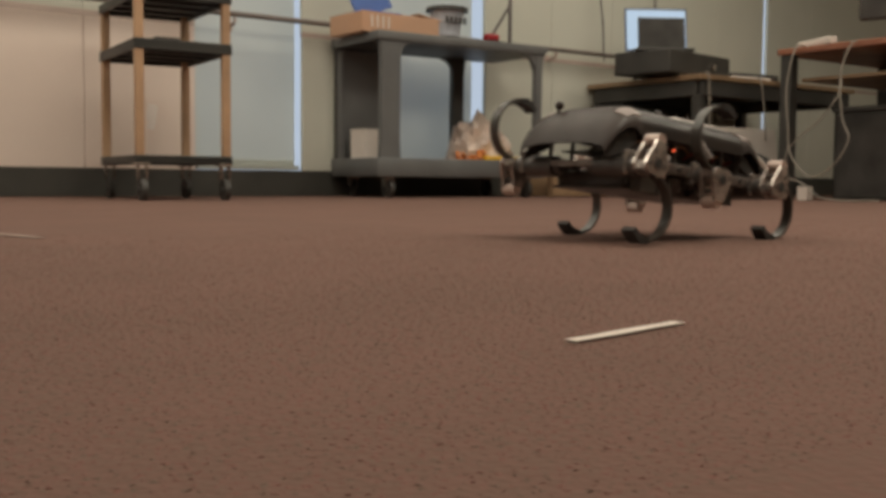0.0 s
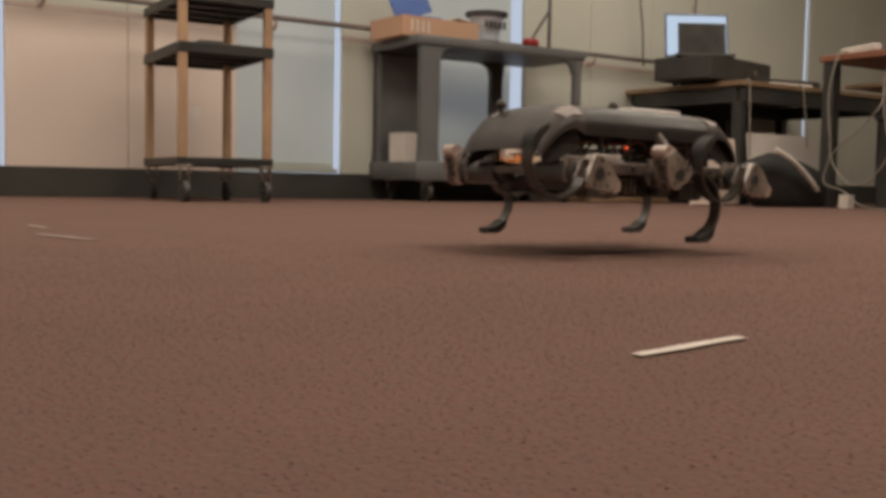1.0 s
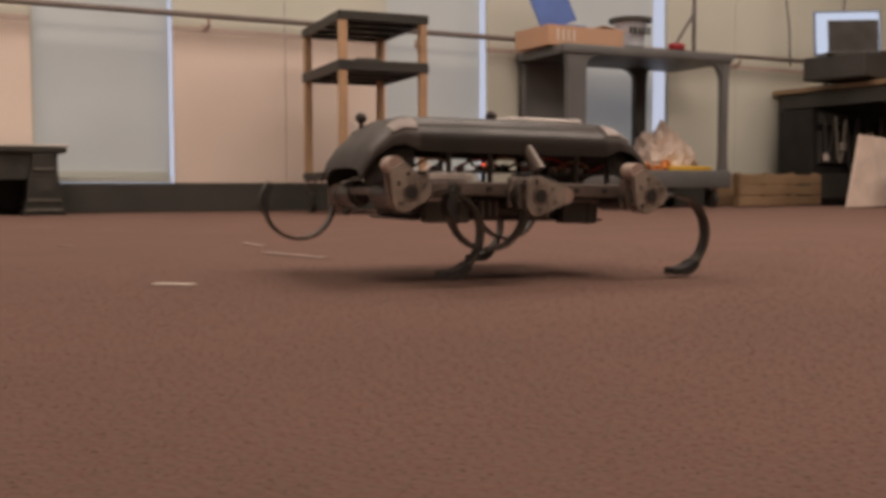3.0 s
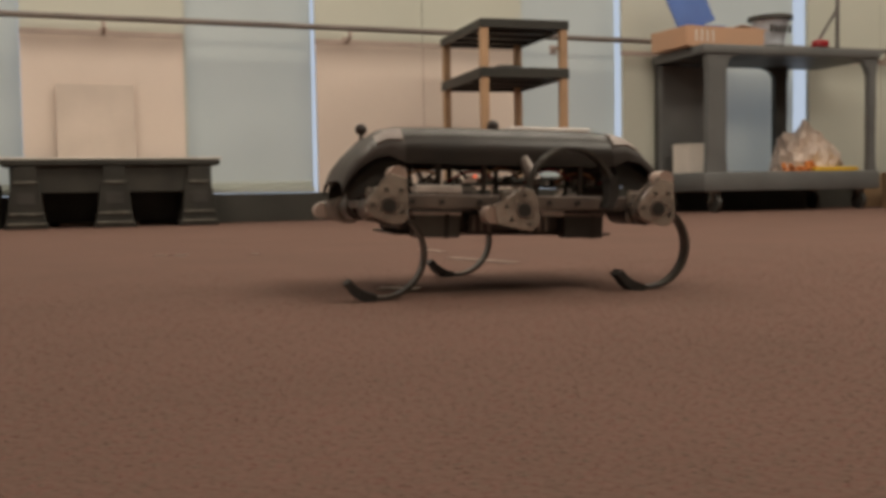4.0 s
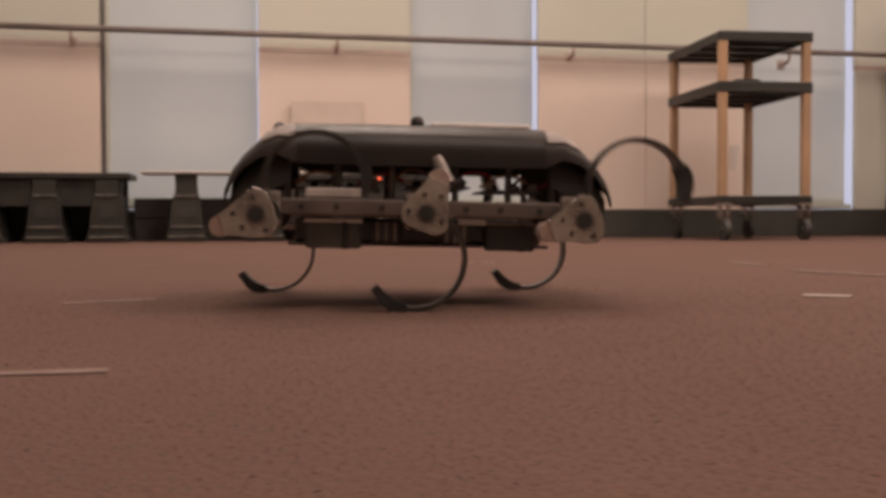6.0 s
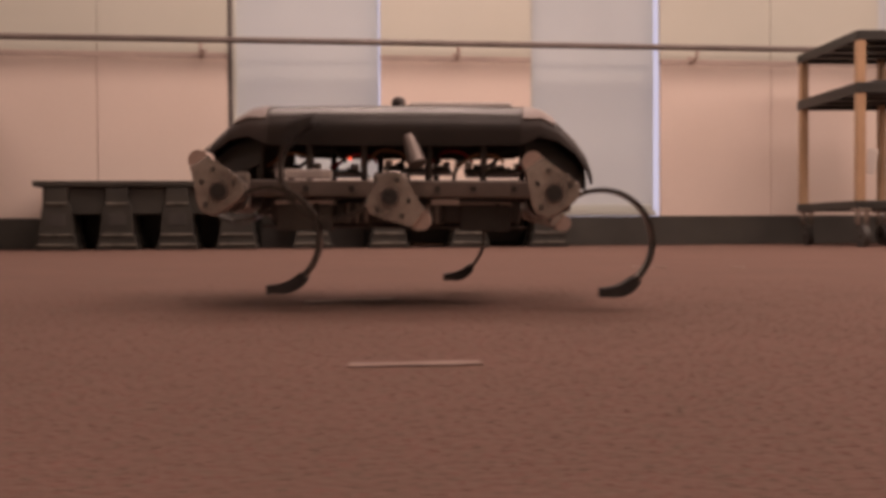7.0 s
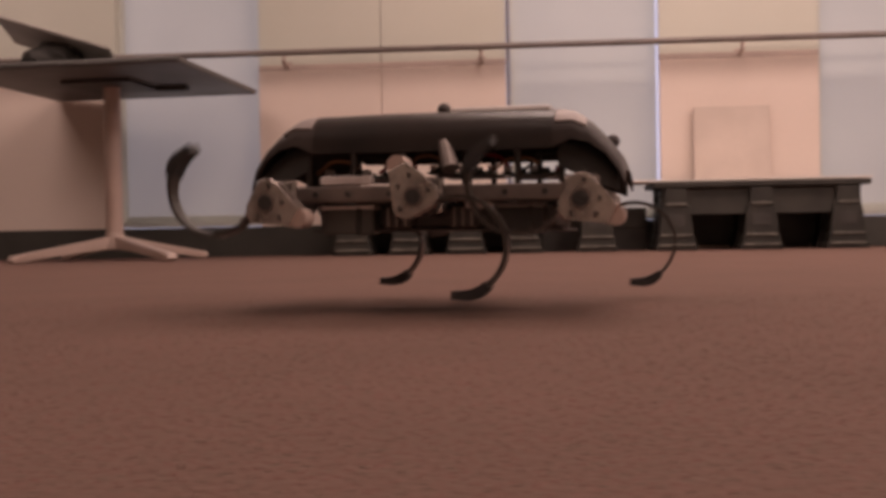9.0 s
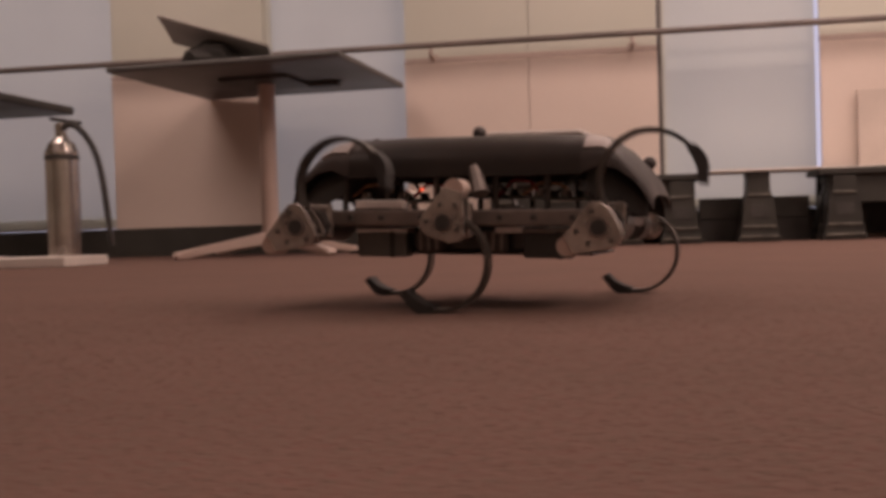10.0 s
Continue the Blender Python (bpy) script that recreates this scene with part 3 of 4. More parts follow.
    part("cabinet", box(B(), (0, 0.03, 0.30), (0.84, 0.28, 0.60), 0.01), BAGBLACK, cr)
    for i, (w, h, z, x, mat) in enumerate(((0.30, 0.16, 0.10, -0.36, DARKPL), (0.34, 0.20, 0.34, -0.34, BLACK), (0.32, 0.14, 0.10, 0.0, BLACK), (0.30, 0.22, 0.31, 0.02, DARKPL), (0.30, 0.30, 0.18, 0.36, DARKPL), (0.28, 0.12, 0.46, 0.35, BLACK), (0.30, 0.07, 0.52, -0.35, DARKPL))):
        part("gear_front", box(B(), (x * 0.72, -0.12, z + 0.02), (w * 0.8, 0.03 + 0.012 * (i % 3), h), 0.006), mat, cr)
    for i, x in enumerate((-0.43, -0.25, 0.05, 0.30)):
        part("pale_fitting", box(B(), (x * 0.8, -0.155, 0.30 + 0.07 * (i % 3)), (0.035, 0.02, 0.05), 0.004), PAPER, cr)
    for i in range(7):
        part("cable_loop", tube(B(), sag((-0.38 + 0.10 * i, -0.165, 0.55), (-0.30 + 0.10 * i, -0.17, 0.53), 0.22 + 0.05 * (i % 3), 16), 0.008), CABLE if i % 4 == 1 else BLACK, cr, smooth=True)
    wb = thing("wooden_block", 5.90, -0.42, 0, 5, "rough wooden crate standing low on the carpet", "crate")
    for i in range(3):
        part("plank", box(B(), (0, -0.11, 0.035 + 0.062 * i), (0.72, 0.02, 0.056), 0.003), WOOD, wb)
    for px in (-0.34, -0.1, 0.12, 0.34):
        part("cleat", box(B(), (px, -0.085, 0.10), (0.04, 0.03, 0.2), 0.003), WOOD, wb)
    part("back", box(B(), (0, 0.08, 0.10), (0.72, 0.02, 0.19), 0.003), WOOD, wb)
    # tall bench
    t = thing("tall_bench", 7.12, -1.92, 0, 0, "tall reddish wooden bench with a black frame", "bench")
    part("benchtop", box(B(), (0, 0, 0.845), (1.10, 1.16, 0.035), 0.005), REDWOOD, t)
    part("shelf", box(B(), (0.05, 0, 0.69), (0.95, 1.0, 0.02), 0.003), WOOD, t)
    for px in (-1, 1):
        for py in (-1, 1):
            part("leg", box(B(), (px * 0.50, py * 0.53, 0.414), (0.07, 0.07, 0.827), 0.004), DARKPL, t)
    part("back_panel", box(B(), (0.44, 0.0, 0.35), (0.03, 0.98, 0.60), 0.004), BLACK, t)
    m = thing("monitor", 7.0, -1.86, 0.8635, -70, "black flat monitor standing on the tall bench", "monitor")
    part("foot", box(B(), (0, 0, 0.01), (0.22, 0.2, 0.018), 0.006), BLACK, m)
    part("stem", box(B(), (0, 0.04, 0.10), (0.06, 0.04, 0.17), 0.006), BLACK, m)
    part("panel", box(B(), (0, 0.0, 0.34), (0.48, 0.05, 0.36), 0.012), BLACK, m)
    hub = thing("power_strip", 6.64, -1.55, 0.8635, 70, "pale power strip lying along the bench edge", "power strip")
    part("body", box(B(), (0, 0, 0.02), (0.30, 0.05, 0.04), 0.008), PAPER, hub)
    cab = [((6.62, -1.50, 0.866), (6.53, -1.49, 0.85), (6.50, -1.46, 0.62), (6.50, -1.485, 0.32), (6.50, -1.45, 0.15), (6.50, -1.57, 0.10), (6.46, -1.75, 0.012), (6.40, -2.1, 0.008)),
           ((6.62, -1.84, 0.868), (6.53, -1.835, 0.84), (6.50, -1.795, 0.68), (6.50, -1.815, 0.445), (6.50, -1.855, 0.33), (6.50, -1.765, 0.19), (6.50, -1.635, 0.13), (6.50, -1.515, 0.23), (6.51, -1.47, 0.36)),
           ((6.62, -1.72, 0.70), (6.53, -1.77, 0.58), (6.50, -1.665, 0.43), (6.50, -1.555, 0.355), (6.51, -1.49, 0.30)),
           ((6.40, -0.96, 0.743), (6.40, -0.992, 0.73), (6.41, -0.995, 0.50), (6.42, -1.0, 0.22)), ((6.90, -0.96, 0.743), (6.90, -0.992, 0.72), (6.94, -0.995, 0.50), (6.95, -1.0, 0.36))]
    for c in cab:
        tagged(link("cable", tube(B(), curve(c), 0.005), CABLE, smooth=True), "loose pale cable hanging beside the desk", "cable", "hanging cables")
    # dark mass, added to blacken the space under the bench
    mass_ = thing("dark_mass", 7.10, -1.95, 0, 0, "added black mass that darkens the space under the tall bench", "bin")
    part("body", box(B(), (0, 0, 0.25), (0.60, 0.75, 0.50), 0.02), BLACK, mass_)
    part("lid", box(B(), (0, 0, 0.515), (0.63, 0.78, 0.03), 0.008), DARKPL, mass_)
    for c in ((6.30, -0.10, 2.0, 6.42, -0.10, 0.90), (7.0, -0.03, 2.0, 6.92, -0.06, 0.80)):
        tagged(link("cable", tube(B(), sag(c[:3], c[3:], 0.03, 14, 0.003), 0.006), MULLION, smooth=True), "dark cable hanging down the wall", "cable", "wall cables")
    wb2 = thing("small_box", 6.50, -1.60, 0, 0, "small white box standing on the carpet", "box")
    part("body", box(B(), (0, 0, 0.035), (0.06, 0.06, 0.07), 0.004), PAPER, wb2)
    part("lid", box(B(), (0, 0, 0.0735), (0.063, 0.063, 0.006), 0.002), PAPER, wb2)


def block_leg(t, lx, yy, top):
    """A moulded block leg: a narrow head, a shoulder, a stepped body with worn ribs and a foot."""
    half = [(0.086, 0.0), (0.086, 0.020), (0.076, 0.026), (0.074, 0.060), (0.066, 0.068), (0.062, 0.150), (0.056, 0.190), (0.042, 0.212), (0.040, top - 0.03), (0.046, top - 0.024), (0.046, top)]
    bm = prism(B(), [(lx + x, z) for x, z in half] + [(lx - x, z) for x, z in half[::-1]], yy - 0.055, yy + 0.055, 0.004)
    leg = part("block_leg", bm, GREYPL2, t, "worn dark grey block leg")
    for z, w in ((0.064, 0.132), (0.022, 0.150), (0.196, 0.088)):
        part("rib", box(B(), (lx, yy - 0.057, z), (w, 0.008, 0.012), 0.003), WORNEDGE, leg, "rubbed pale rib")
    # proud black slab: the shade of a moulded hollow, put in as colour
    part("recess_shade", box(B(), (lx, yy - 0.0555, 0.128), (0.070, 0.004, 0.050), 0.001), BLACK, leg, "black slab that paints the shade of a moulded hollow")


def platform(x0, x1, legs):
    """A low dark plastic bench: a deck, an apron and splayed block legs."""
    y0, y1, top = -0.34, -0.07, 0.292
    w = x1 - x0
    t = thing("low_bench", (x0 + x1) / 2, (y0 + y1) / 2, 0, 0, "low dark plastic bench with block legs against the wall", "bench", "low benches")
    d = y1 - y0
    part("deck", box(B(), (0, 0, top - 0.012), (w + 0.05, d + 0.03, 0.024), 0.004), GREYPL2, t)
    part("apron", box(B(), (0, -d / 2 + 0.02, 0.215), (w - 0.02, 0.02, 0.128), 0.004), GREYPL2, t)
    part("apron", box(B(), (0, d / 2 - 0.02, 0.15), (w - 0.02, 0.02, 0.26), 0.004), GREYPL2, t)
    for i in range(legs):
        lx = -w / 2 + 0.07 + (w - 0.14) * i / (legs - 1)
        for yy in (-d / 2 + 0.045, d / 2 - 0.075):
            bm = B()
            block_leg(t, lx, yy, 0.266)
    return t


WORNEDGE = material("rubbed_plastic", (0.115, 0.105, 0.088), 0.6, vary=0.45, scale=160, fine=300)
GREYPL2 = material("worn_dark_plastic", (0.040, 0.037, 0.031), 0.6, vary=0.3, scale=50, fine=200, bump=0.15, rand=0.2)


def benches():
    platform(-0.32, 0.56, 4)
    platform(1.07, 1.92, 3)
    t = thing("bench_link", 0.81, -0.20, 0, 0, "low dark plastic stand between the benches", "stand")
    block_leg(t, 0, -0.055, 0.292)
    part("rail", box(B(), (0, 0.06, 0.145), (0.46, 0.03, 0.09), 0.004), GREYPL2, t)
    part("foot_rail", box(B(), (0, 0.065, 0.05), (0.46, 0.03, 0.098), 0.004), BLACK, t)
    for bx, ln in ((1.29, 1.34),):
        wb = tagged(link("white_board", box(B(), (0, 0, 0.006), (ln, 0.26, 0.010), 0.003), PAPER), "thin white laminate board lying along the bench", "board", "white boards")
        wb.matrix_basis = pose(bx, -0.20, 0.2925)
    bd = tagged(link("leaning_panel", box(B(), (0, 0, 0.322), (0.34, 0.012, 0.644), 0.002), LEANER), "square pale pink panel leaning on the wall", "panel")
    bd.matrix_basis = pose(1.44, -0.062, 0.002, -2.5, 0, 0)


def pedestal_table():
    t = thing("pedestal_table", -1.245, -0.50, 0, -4, "grey-topped pedestal table with a cream star base", "table")
    bm = box(B(), (0, 0, 0.762), (0.98, 0.90, 0.024), 0.008)
    part("tabletop", bm, TABLETOP, t)
    part("mount", box(B(), (0, 0, 0.742), (0.30, 0.30, 0.015), 0.004), DARKPL, t)
    part("mount_latch", box(B(), (0.22, 0.12, 0.740), (0.14, 0.05, 0.02), 0.006), DARKPL, t)
    bm = B()
    rod(bm, (0, 0, 0.07), (0, 0, 0.736), 0.036, 20)
    rod(bm, (0, 0, 0.05), (0, 0, 0.12), 0.055, 20, 0.037)
    part("column", bm, TABLEBASE, t, smooth=True)
    for a in (-35, 55, 145, 235):
        c, s = math.cos(radians(a)), math.sin(radians(a))
        bm = B()
        prism(bm, [(0.02, 0.045), (0.02, 0.105), (0.12, 0.085), (0.40, 0.036), (0.445, 0.03), (0.455, 0.012), (0.44, 0.0), (0.40, 0.0), (0.36, 0.012), (0.15, 0.04)], -0.022, 0.022, 0.007)
        bmesh.ops.rotate(bm, verts=bm.verts, matrix=Matrix.Rotation(radians(a), 3, "Z"))
        part("star_foot", bm, TABLEBASE, t, smooth=True)
    l = thing("laptop_computer", -1.40, -0.72, 0.7745, 8, "grey laptop propped half open over a dark pouch", "laptop")
    part("keyboard_deck", box(B(), (0.0, 0.05, 0.010), (0.34, 0.24, 0.018), 0.004), DARKPL, l)
    part("lid", box(B(), (0.03, 0.02, 0.108), (0.46, 0.28, 0.012), 0.004, (-12, 17, 0)), LIDGREY, l)
    bm = B()
    bmesh.ops.create_icosphere(bm, subdivisions=3, radius=0.1)
    for v in bm.verts:
        k = 1 + 0.2 * noise.noise(v.co * 20)
        v.co = Vector((v.co.x * 1.2 * k, v.co.y * k, max(0.0, (v.co.z + 0.02) * 0.75 * k) + 0.02))
    part("pouch", bm, BLACK, l, "black soft pouch")
    # second table, only its corner
    t2 = thing("side_table", -2.78, -0.62, 0, -2, "dark-topped table beside the steel cylinder", "table")
    part("tabletop", box(B(), (-0.03, 0, 0.705), (1.0, 0.85, 0.04), 0.012), DARKPL, t2)
    part("column", rod(B(), (0, 0, 0.03), (0, 0, 0.684), 0.036, 18), TABLEBASE, t2, smooth=True)
    part("foot", box(B(), (0, 0, 0.015), (0.7, 0.10, 0.03), 0.008), TABLEBASE, t2)
    part("foot", box(B(), (0, 0, 0.0475), (0.10, 0.7, 0.03), 0.008), TABLEBASE, t2)
    e = thing("gas_cylinder", -1.755, -1.28, 0.035, 0, "polished steel cylinder with a valve and black hose", "cylinder")
    bm = B()
    rod(bm, (0, 0, 0), (0, 0, 0.372), 0.058, 32)
    rod(bm, (0, 0, 0.372), (0, 0, 0.405), 0.058, 32, 0.044)
    rod(bm, (0, 0, 0.405), (0, 0, 0.425), 0.044, 32, 0.024)
    part("body", bm, STEEL, e, "scratched polished steel body", smooth=True)
    part("band", rod(B(), (0, 0, 0.345), (0, 0, 0.362), 0.0605, 32), DARKPL, e, "dark band round the shoulder", smooth=True)
    part("valve", rod(B(), (0, 0, 0.42), (0, 0, 0.478), 0.02, 14), STEEL, e, smooth=True)
    part("lever", box(B(), (0.02, 0, 0.486), (0.12, 0.02, 0.014), 0.004, (0, 10, 0)), DARKPL, e)
    pts = [(0.02, -0.02, 0.46), (0.06, -0.03, 0.468), (0.10, -0.03, 0.44), (0.14, -0.03, 0.38), (0.165, -0.03, 0.30), (0.18, -0.03, 0.20), (0.19, -0.03, 0.11), (0.20, -0.03, 0.03)]
    part("hose", tube(B(), curve(pts, 4), 0.011), BLACK, e, "black rubber hose", smooth=True)
    pl = tagged(link("plinth", box(B(), (0, 0, 0.017), (0.62, 0.30, 0.034), 0.004), PAPER), "white flat slab under the steel cylinder", "slab")
    pl.matrix_basis = pose(-1.935, -1.36, 0.0)


# ---- the walking robot ----
HIPX, HIPY = 0.157, 0.142
HIPZ = -0.018
LEG_C, LEG_R = (0.0130, -0.0590), 0.0480


def shell_loft(stations, n=22, p=3.0, arc=(0, 22)):
    """A thin shell over cross-sections (x, half width, top, rim): an arch flattened on top."""
    bm = B()
    rows = []
    for x, w, zt, zb in stations:
        row = []
        for k in range(arc[0], arc[1] + 1):
            a = math.pi * k / n
            c, s = math.cos(a), math.sin(a)
            y = -w * math.copysign(abs(c) ** (2 / p), c)
            z = zb + (zt - zb) * abs(s) ** (2 / p)
            row.append(bm.verts.new((x, y, z)))
        rows.append(row)
    fs = []
    for a, b in zip(rows, rows[1:]):
        for k in range(arc[1] - arc[0]):
            fs.append(bm.faces.new((a[k], b[k], b[k + 1], a[k + 1])))
    bmesh.ops.recalc_face_normals(bm, faces=fs)
    bmesh.ops.solidify(bm, geom=fs, thickness=0.0025)
    return bm


def make_leg(robot, hx, hy, side):
    """A C-shaped spring leg with its hip clamp and a rubber tread; the hip is the origin."""
    cx, cz = LEG_C
    bm = B()
    rings = []
    n = 34
    a0, a1 = 88.0, -121.0
    for i in range(n + 1):
        a = radians(a0 + (a1 - a0) * i / n)
        t = 0.0040 if i < n * 0.8 else 0.0052
        w = 0.0085 if i < n * 0.75 else 0.0105
        ring = []
        for r, y in ((LEG_R - t / 2, -w), (LEG_R + t / 2, -w), (LEG_R + t / 2, w), (LEG_R - t / 2, w)):
            ring.append(bm.verts.new((cx + r * math.cos(a), y, cz + r * math.sin(a))))
        rings.append(ring)
    for p, q in zip(rings, rings[1:]):
        for k in range(4):
            bm.faces.new((p[k], p[(k + 1) % 4], q[(k + 1) % 4], q[k]))
    bm.faces.new(rings[0])
    bm.faces.new(rings[-1][::-1])
    leg = part("leg", bm, LEGM, robot, "dark springy C-shaped leg", smooth=True)
    bm = B()
    rings = []
    for i in range(11):
        a = radians(-80 + (-125 + 80) * i / 10)
        tk = 0.0045 + 0.003 * math.sin(math.pi * min(1, i / 8))
        rings.append([bm.verts.new((cx + r * math.cos(a), y, cz + r * math.sin(a))) for r, y in ((LEG_R - 0.004, -0.0115), (LEG_R + tk, -0.0115), (LEG_R + tk, 0.0115), (LEG_R - 0.004, 0.0115))])
    for p, q in zip(rings, rings[1:]):
        for k in range(4):
            bm.faces.new((p[k], p[(k + 1) % 4], q[(k + 1) % 4], q[k]))
    bm.faces.new(rings[0])
    bm.faces.new(rings[-1][::-1])
    part("tread", bm, RUBBER, leg, "black rubber tread", smooth=True)
    leg.matrix_basis = pose(hx, hy, HIPZ)
    return leg


def make_clamp(robot, hx, hy, side):
    """Two machined plates on the hip axle, with a bumper at their far end; the hip is the origin."""
    bm = B()
    out = [(-0.019, -0.012), (-0.012, -0.0145), (0.012, -0.0145), (0.020, -0.011), (0.0245, -0.003), (0.021, 0.008), (0.0125, 0.026), (0.0105, 0.037), (-0.0105, 0.037), (-0.0125, 0.026), (-0.022, 0.008), (-0.0245, -0.003)]
    prism(bm, out, side * 0.012 - 0.003, side * 0.012 + 0.003, 0.0012)
    prism(bm, [(x * 0.92, z * 0.92) for x, z in out], -side * 0.012 - 0.003, -side * 0.012 + 0.003, 0.0012)
    box(bm, (-0.0175, 0, -0.004), (0.005, 0.022, 0.012), 0.001)
    box(bm, (0.0175, 0, -0.004), (0.005, 0.022, 0.012), 0.001)
    c = part("clamp", bm, ALU, robot, "bright machined aluminium hip clamp")
    # solid black rod paints the dark inside the hub's hole
    part("hub", rod(B(), (0, -0.0165, 0.003), (0, 0.0165, 0.003), 0.0075, 18), BLACK, c, "hub coloured black for the dark inside its hole", smooth=True)
    part("hub_ring", rod(B(), (0, -0.0158, 0.003), (0, 0.0158, 0.003), 0.0098, 20), FRAMEM, c, smooth=True)
    for sx, sz in ((0.007, 0.023), (-0.008, 0.019), (0.016, 0.001), (-0.017, -0.001)):
        part("bolt", rod(B(), (sx, -0.0160, sz), (sx, 0.0160, sz), 0.0026, 8), MOTOR, c)
    part("bumper", rod(B(), (0, -0.013, 0.0385), (0, 0.013, 0.0385), 0.0098, 16), TABLEBASE, c, "pinkish rounded bumper", smooth=True)
    c.matrix_basis = pose(hx, hy, HIPZ)
    return c


def make_robot():
    r = thing("legged_robot", 2.8, -3.78, 0.115, 0, "six-legged walking robot with a dark shell and C-shaped legs", "robot")
    part("shell", shell_loft([(-0.128, 0.098, 0.079, 0.034), (-0.06, 0.099, 0.0805, 0.033), (0.06, 0.099, 0.0805, 0.033), (0.128, 0.098, 0.079, 0.034)]), SHELL, r, "dark glossy curved shell", smooth=True)
    for s, nm in ((-1, "front_cap"), (1, "rear_cap")):
        st = [(s * 0.126, 0.0985, 0.0795, 0.034), (s * 0.145, 0.099, 0.0755, 0.042), (s * 0.163, 0.099, 0.063, 0.038), (s * 0.180, 0.097, 0.046, 0.026), (s * 0.192, 0.094, 0.030, 0.010), (s * 0.198, 0.090, 0.014, -0.004)]
        cap = part(nm, shell_loft(st), CAPMAT, r, "dull grey sloping end cap", smooth=True)
        for py in (-1, 1):
            k0 = 3 if py < 0 else 15
            part("patch", shell_loft([(s * 0.129, 0.1003, 0.0808, 0.036), (s * 0.1465, 0.1006, 0.0766, 0.0425), (s * 0.160, 0.1003, 0.0672, 0.040)], arc=(k0, k0 + 4)), CAPPATCH, cap, "pale scuffed patch", smooth=True)
        part("cowl", shell_loft([(s * 0.132, 0.093, 0.062, 0.016), (s * 0.160, 0.093, 0.052, 0.002), (s * 0.180, 0.091, 0.036, -0.006), (s * 0.192, 0.087, 0.016, -0.010)]), BLACK, r, "black inner cowl", smooth=True)
    # the plate's bright colour paints the highlight along the shell's top edge
    lid = part("top_plate", box(B(), (0.066, 0.0, 0.0790), (0.108, 0.092, 0.009), 0.0042, seg=3), PATCH, r, "pale rounded top plate, its colour raised to paint the glare on top")
    part("slot", box(B(), (0.05, 0.01, 0.0838), (0.05, 0.03, 0.002), 0.0005), BLACK, lid)
    for mx, my, mz in ((-0.001, -0.02, 0.0805), (-0.154, 0.055, 0.077), (0.178, 0.046, 0.047)):
        bm = B()
        bmesh.ops.create_icosphere(bm, subdivisions=3, radius=0.0075, matrix=Matrix.Translation((mx, my, mz + 0.004)))
        rod(bm, (mx, my, mz - 0.012), (mx, my, mz + 0.004), 0.0025, 8)
        part("marker_ball", bm, BALL, r, "grey tracking ball", smooth=True)
    # chassis
    for y in (-0.098, 0.098):
        part("side_rail", box(B(), (0, y, -0.010), (0.335, 0.010, 0.017), 0.002), FRAMEM, r, "long flat alloy side rail")
    for x in (-0.12, -0.085, -0.04, 0.045, 0.08, 0.12):
        for y in (-0.103, 0.103):
            part("rail_bolt", rod(B(), (x, y - 0.0035, -0.010), (x, y + 0.0035, -0.010), 0.0032, 8), MOTOR, r)
    for x in (-0.165, -0.055, 0.055, 0.165):
        part("cross_bar", box(B(), (x, 0, -0.014), (0.014, 0.188, 0.010), 0.0015), FRAMEM, r)
    for x in (-0.135, -0.085, -0.03, 0.035, 0.09, 0.135):
        for y in (-0.084, 0.084):
            part("standoff", rod(B(), (x, y, -0.009), (x, y, 0.045), 0.0035, 8), MOTOR, r, smooth=True)
    for s in (-1, 1):
        for x in (-HIPX, 0.0, HIPX):
            bm = rod(B(), (x, s * 0.045, HIPZ), (x, s * 0.126, HIPZ), 0.017, 20)
            rod(bm, (x, s * 0.030, HIPZ), (x, s * 0.050, HIPZ), 0.012, 16)
            mo = part("motor", bm, MOTOR, r, "dark cylindrical hip motor", smooth=True)
            part("motor_flange", box(B(), (x, s * 0.110, -0.013), (0.036, 0.006, 0.038), 0.004), ALU, mo, "bright motor flange")
    part("belly_plate", box(B(), (0, 0, -0.0475), (0.27, 0.15, 0.003), 0.001), MOTOR, r)
    part("lower_hull", box(B(), (0.0, 0, -0.0330), (0.255, 0.144, 0.025), 0.004), MOTOR, r, "dark closed underbody")
    for x, w in ((-0.0885, 0.056), (0.092, 0.050)):
        bb = part("battery_box", box(B(), (x, -0.083, -0.0385), (w, 0.022, 0.026), 0.002), DARKPL if x > 0 else BOXGREY, r, "grey battery box beside the underbody")
        part("box_lid", box(B(), (x, -0.083, -0.0235), (w + 0.003, 0.024, 0.004), 0.001), PATCH if x < 0 else FRAMEM, bb, "pale lid")
        part("strap", box(B(), (x + 0.012, -0.083, -0.0380), (0.006, 0.0245, 0.0285), 0.001), BLACK, bb, "black strap")
    for x in (-0.035, 0.035):
        part("gearbox", box(B(), (x, -0.083, -0.034), (0.030, 0.020, 0.024), 0.004), MOTOR, r, "dark gearbox")
        for k in range(3):
            part("fin", box(B(), (x - 0.009 + 0.009 * k, -0.0945, -0.034), (0.003, 0.004, 0.020), 0.0005), FRAMEM, r)
    for x, y, z, l in ((-0.085, 0.0, 0.010, 0.09), (0.02, 0.02, 0.014, 0.07), (0.10, 0.0, 0.011, 0.06)):
        b = part("circuit_board", box(B(), (x, y, z), (l, 0.13, 0.002), 0.0), PCB, r, "green circuit board")
        for k in range(7):
            part("chip", box(B(), (x - l / 2 + l * (k + 0.5) / 7, y - 0.05 + 0.1 * ((k * 0.37) % 1), z + 0.005), (0.008, 0.012, 0.008), 0.001), (PATCH, BLACK, ALU)[k % 3], b)
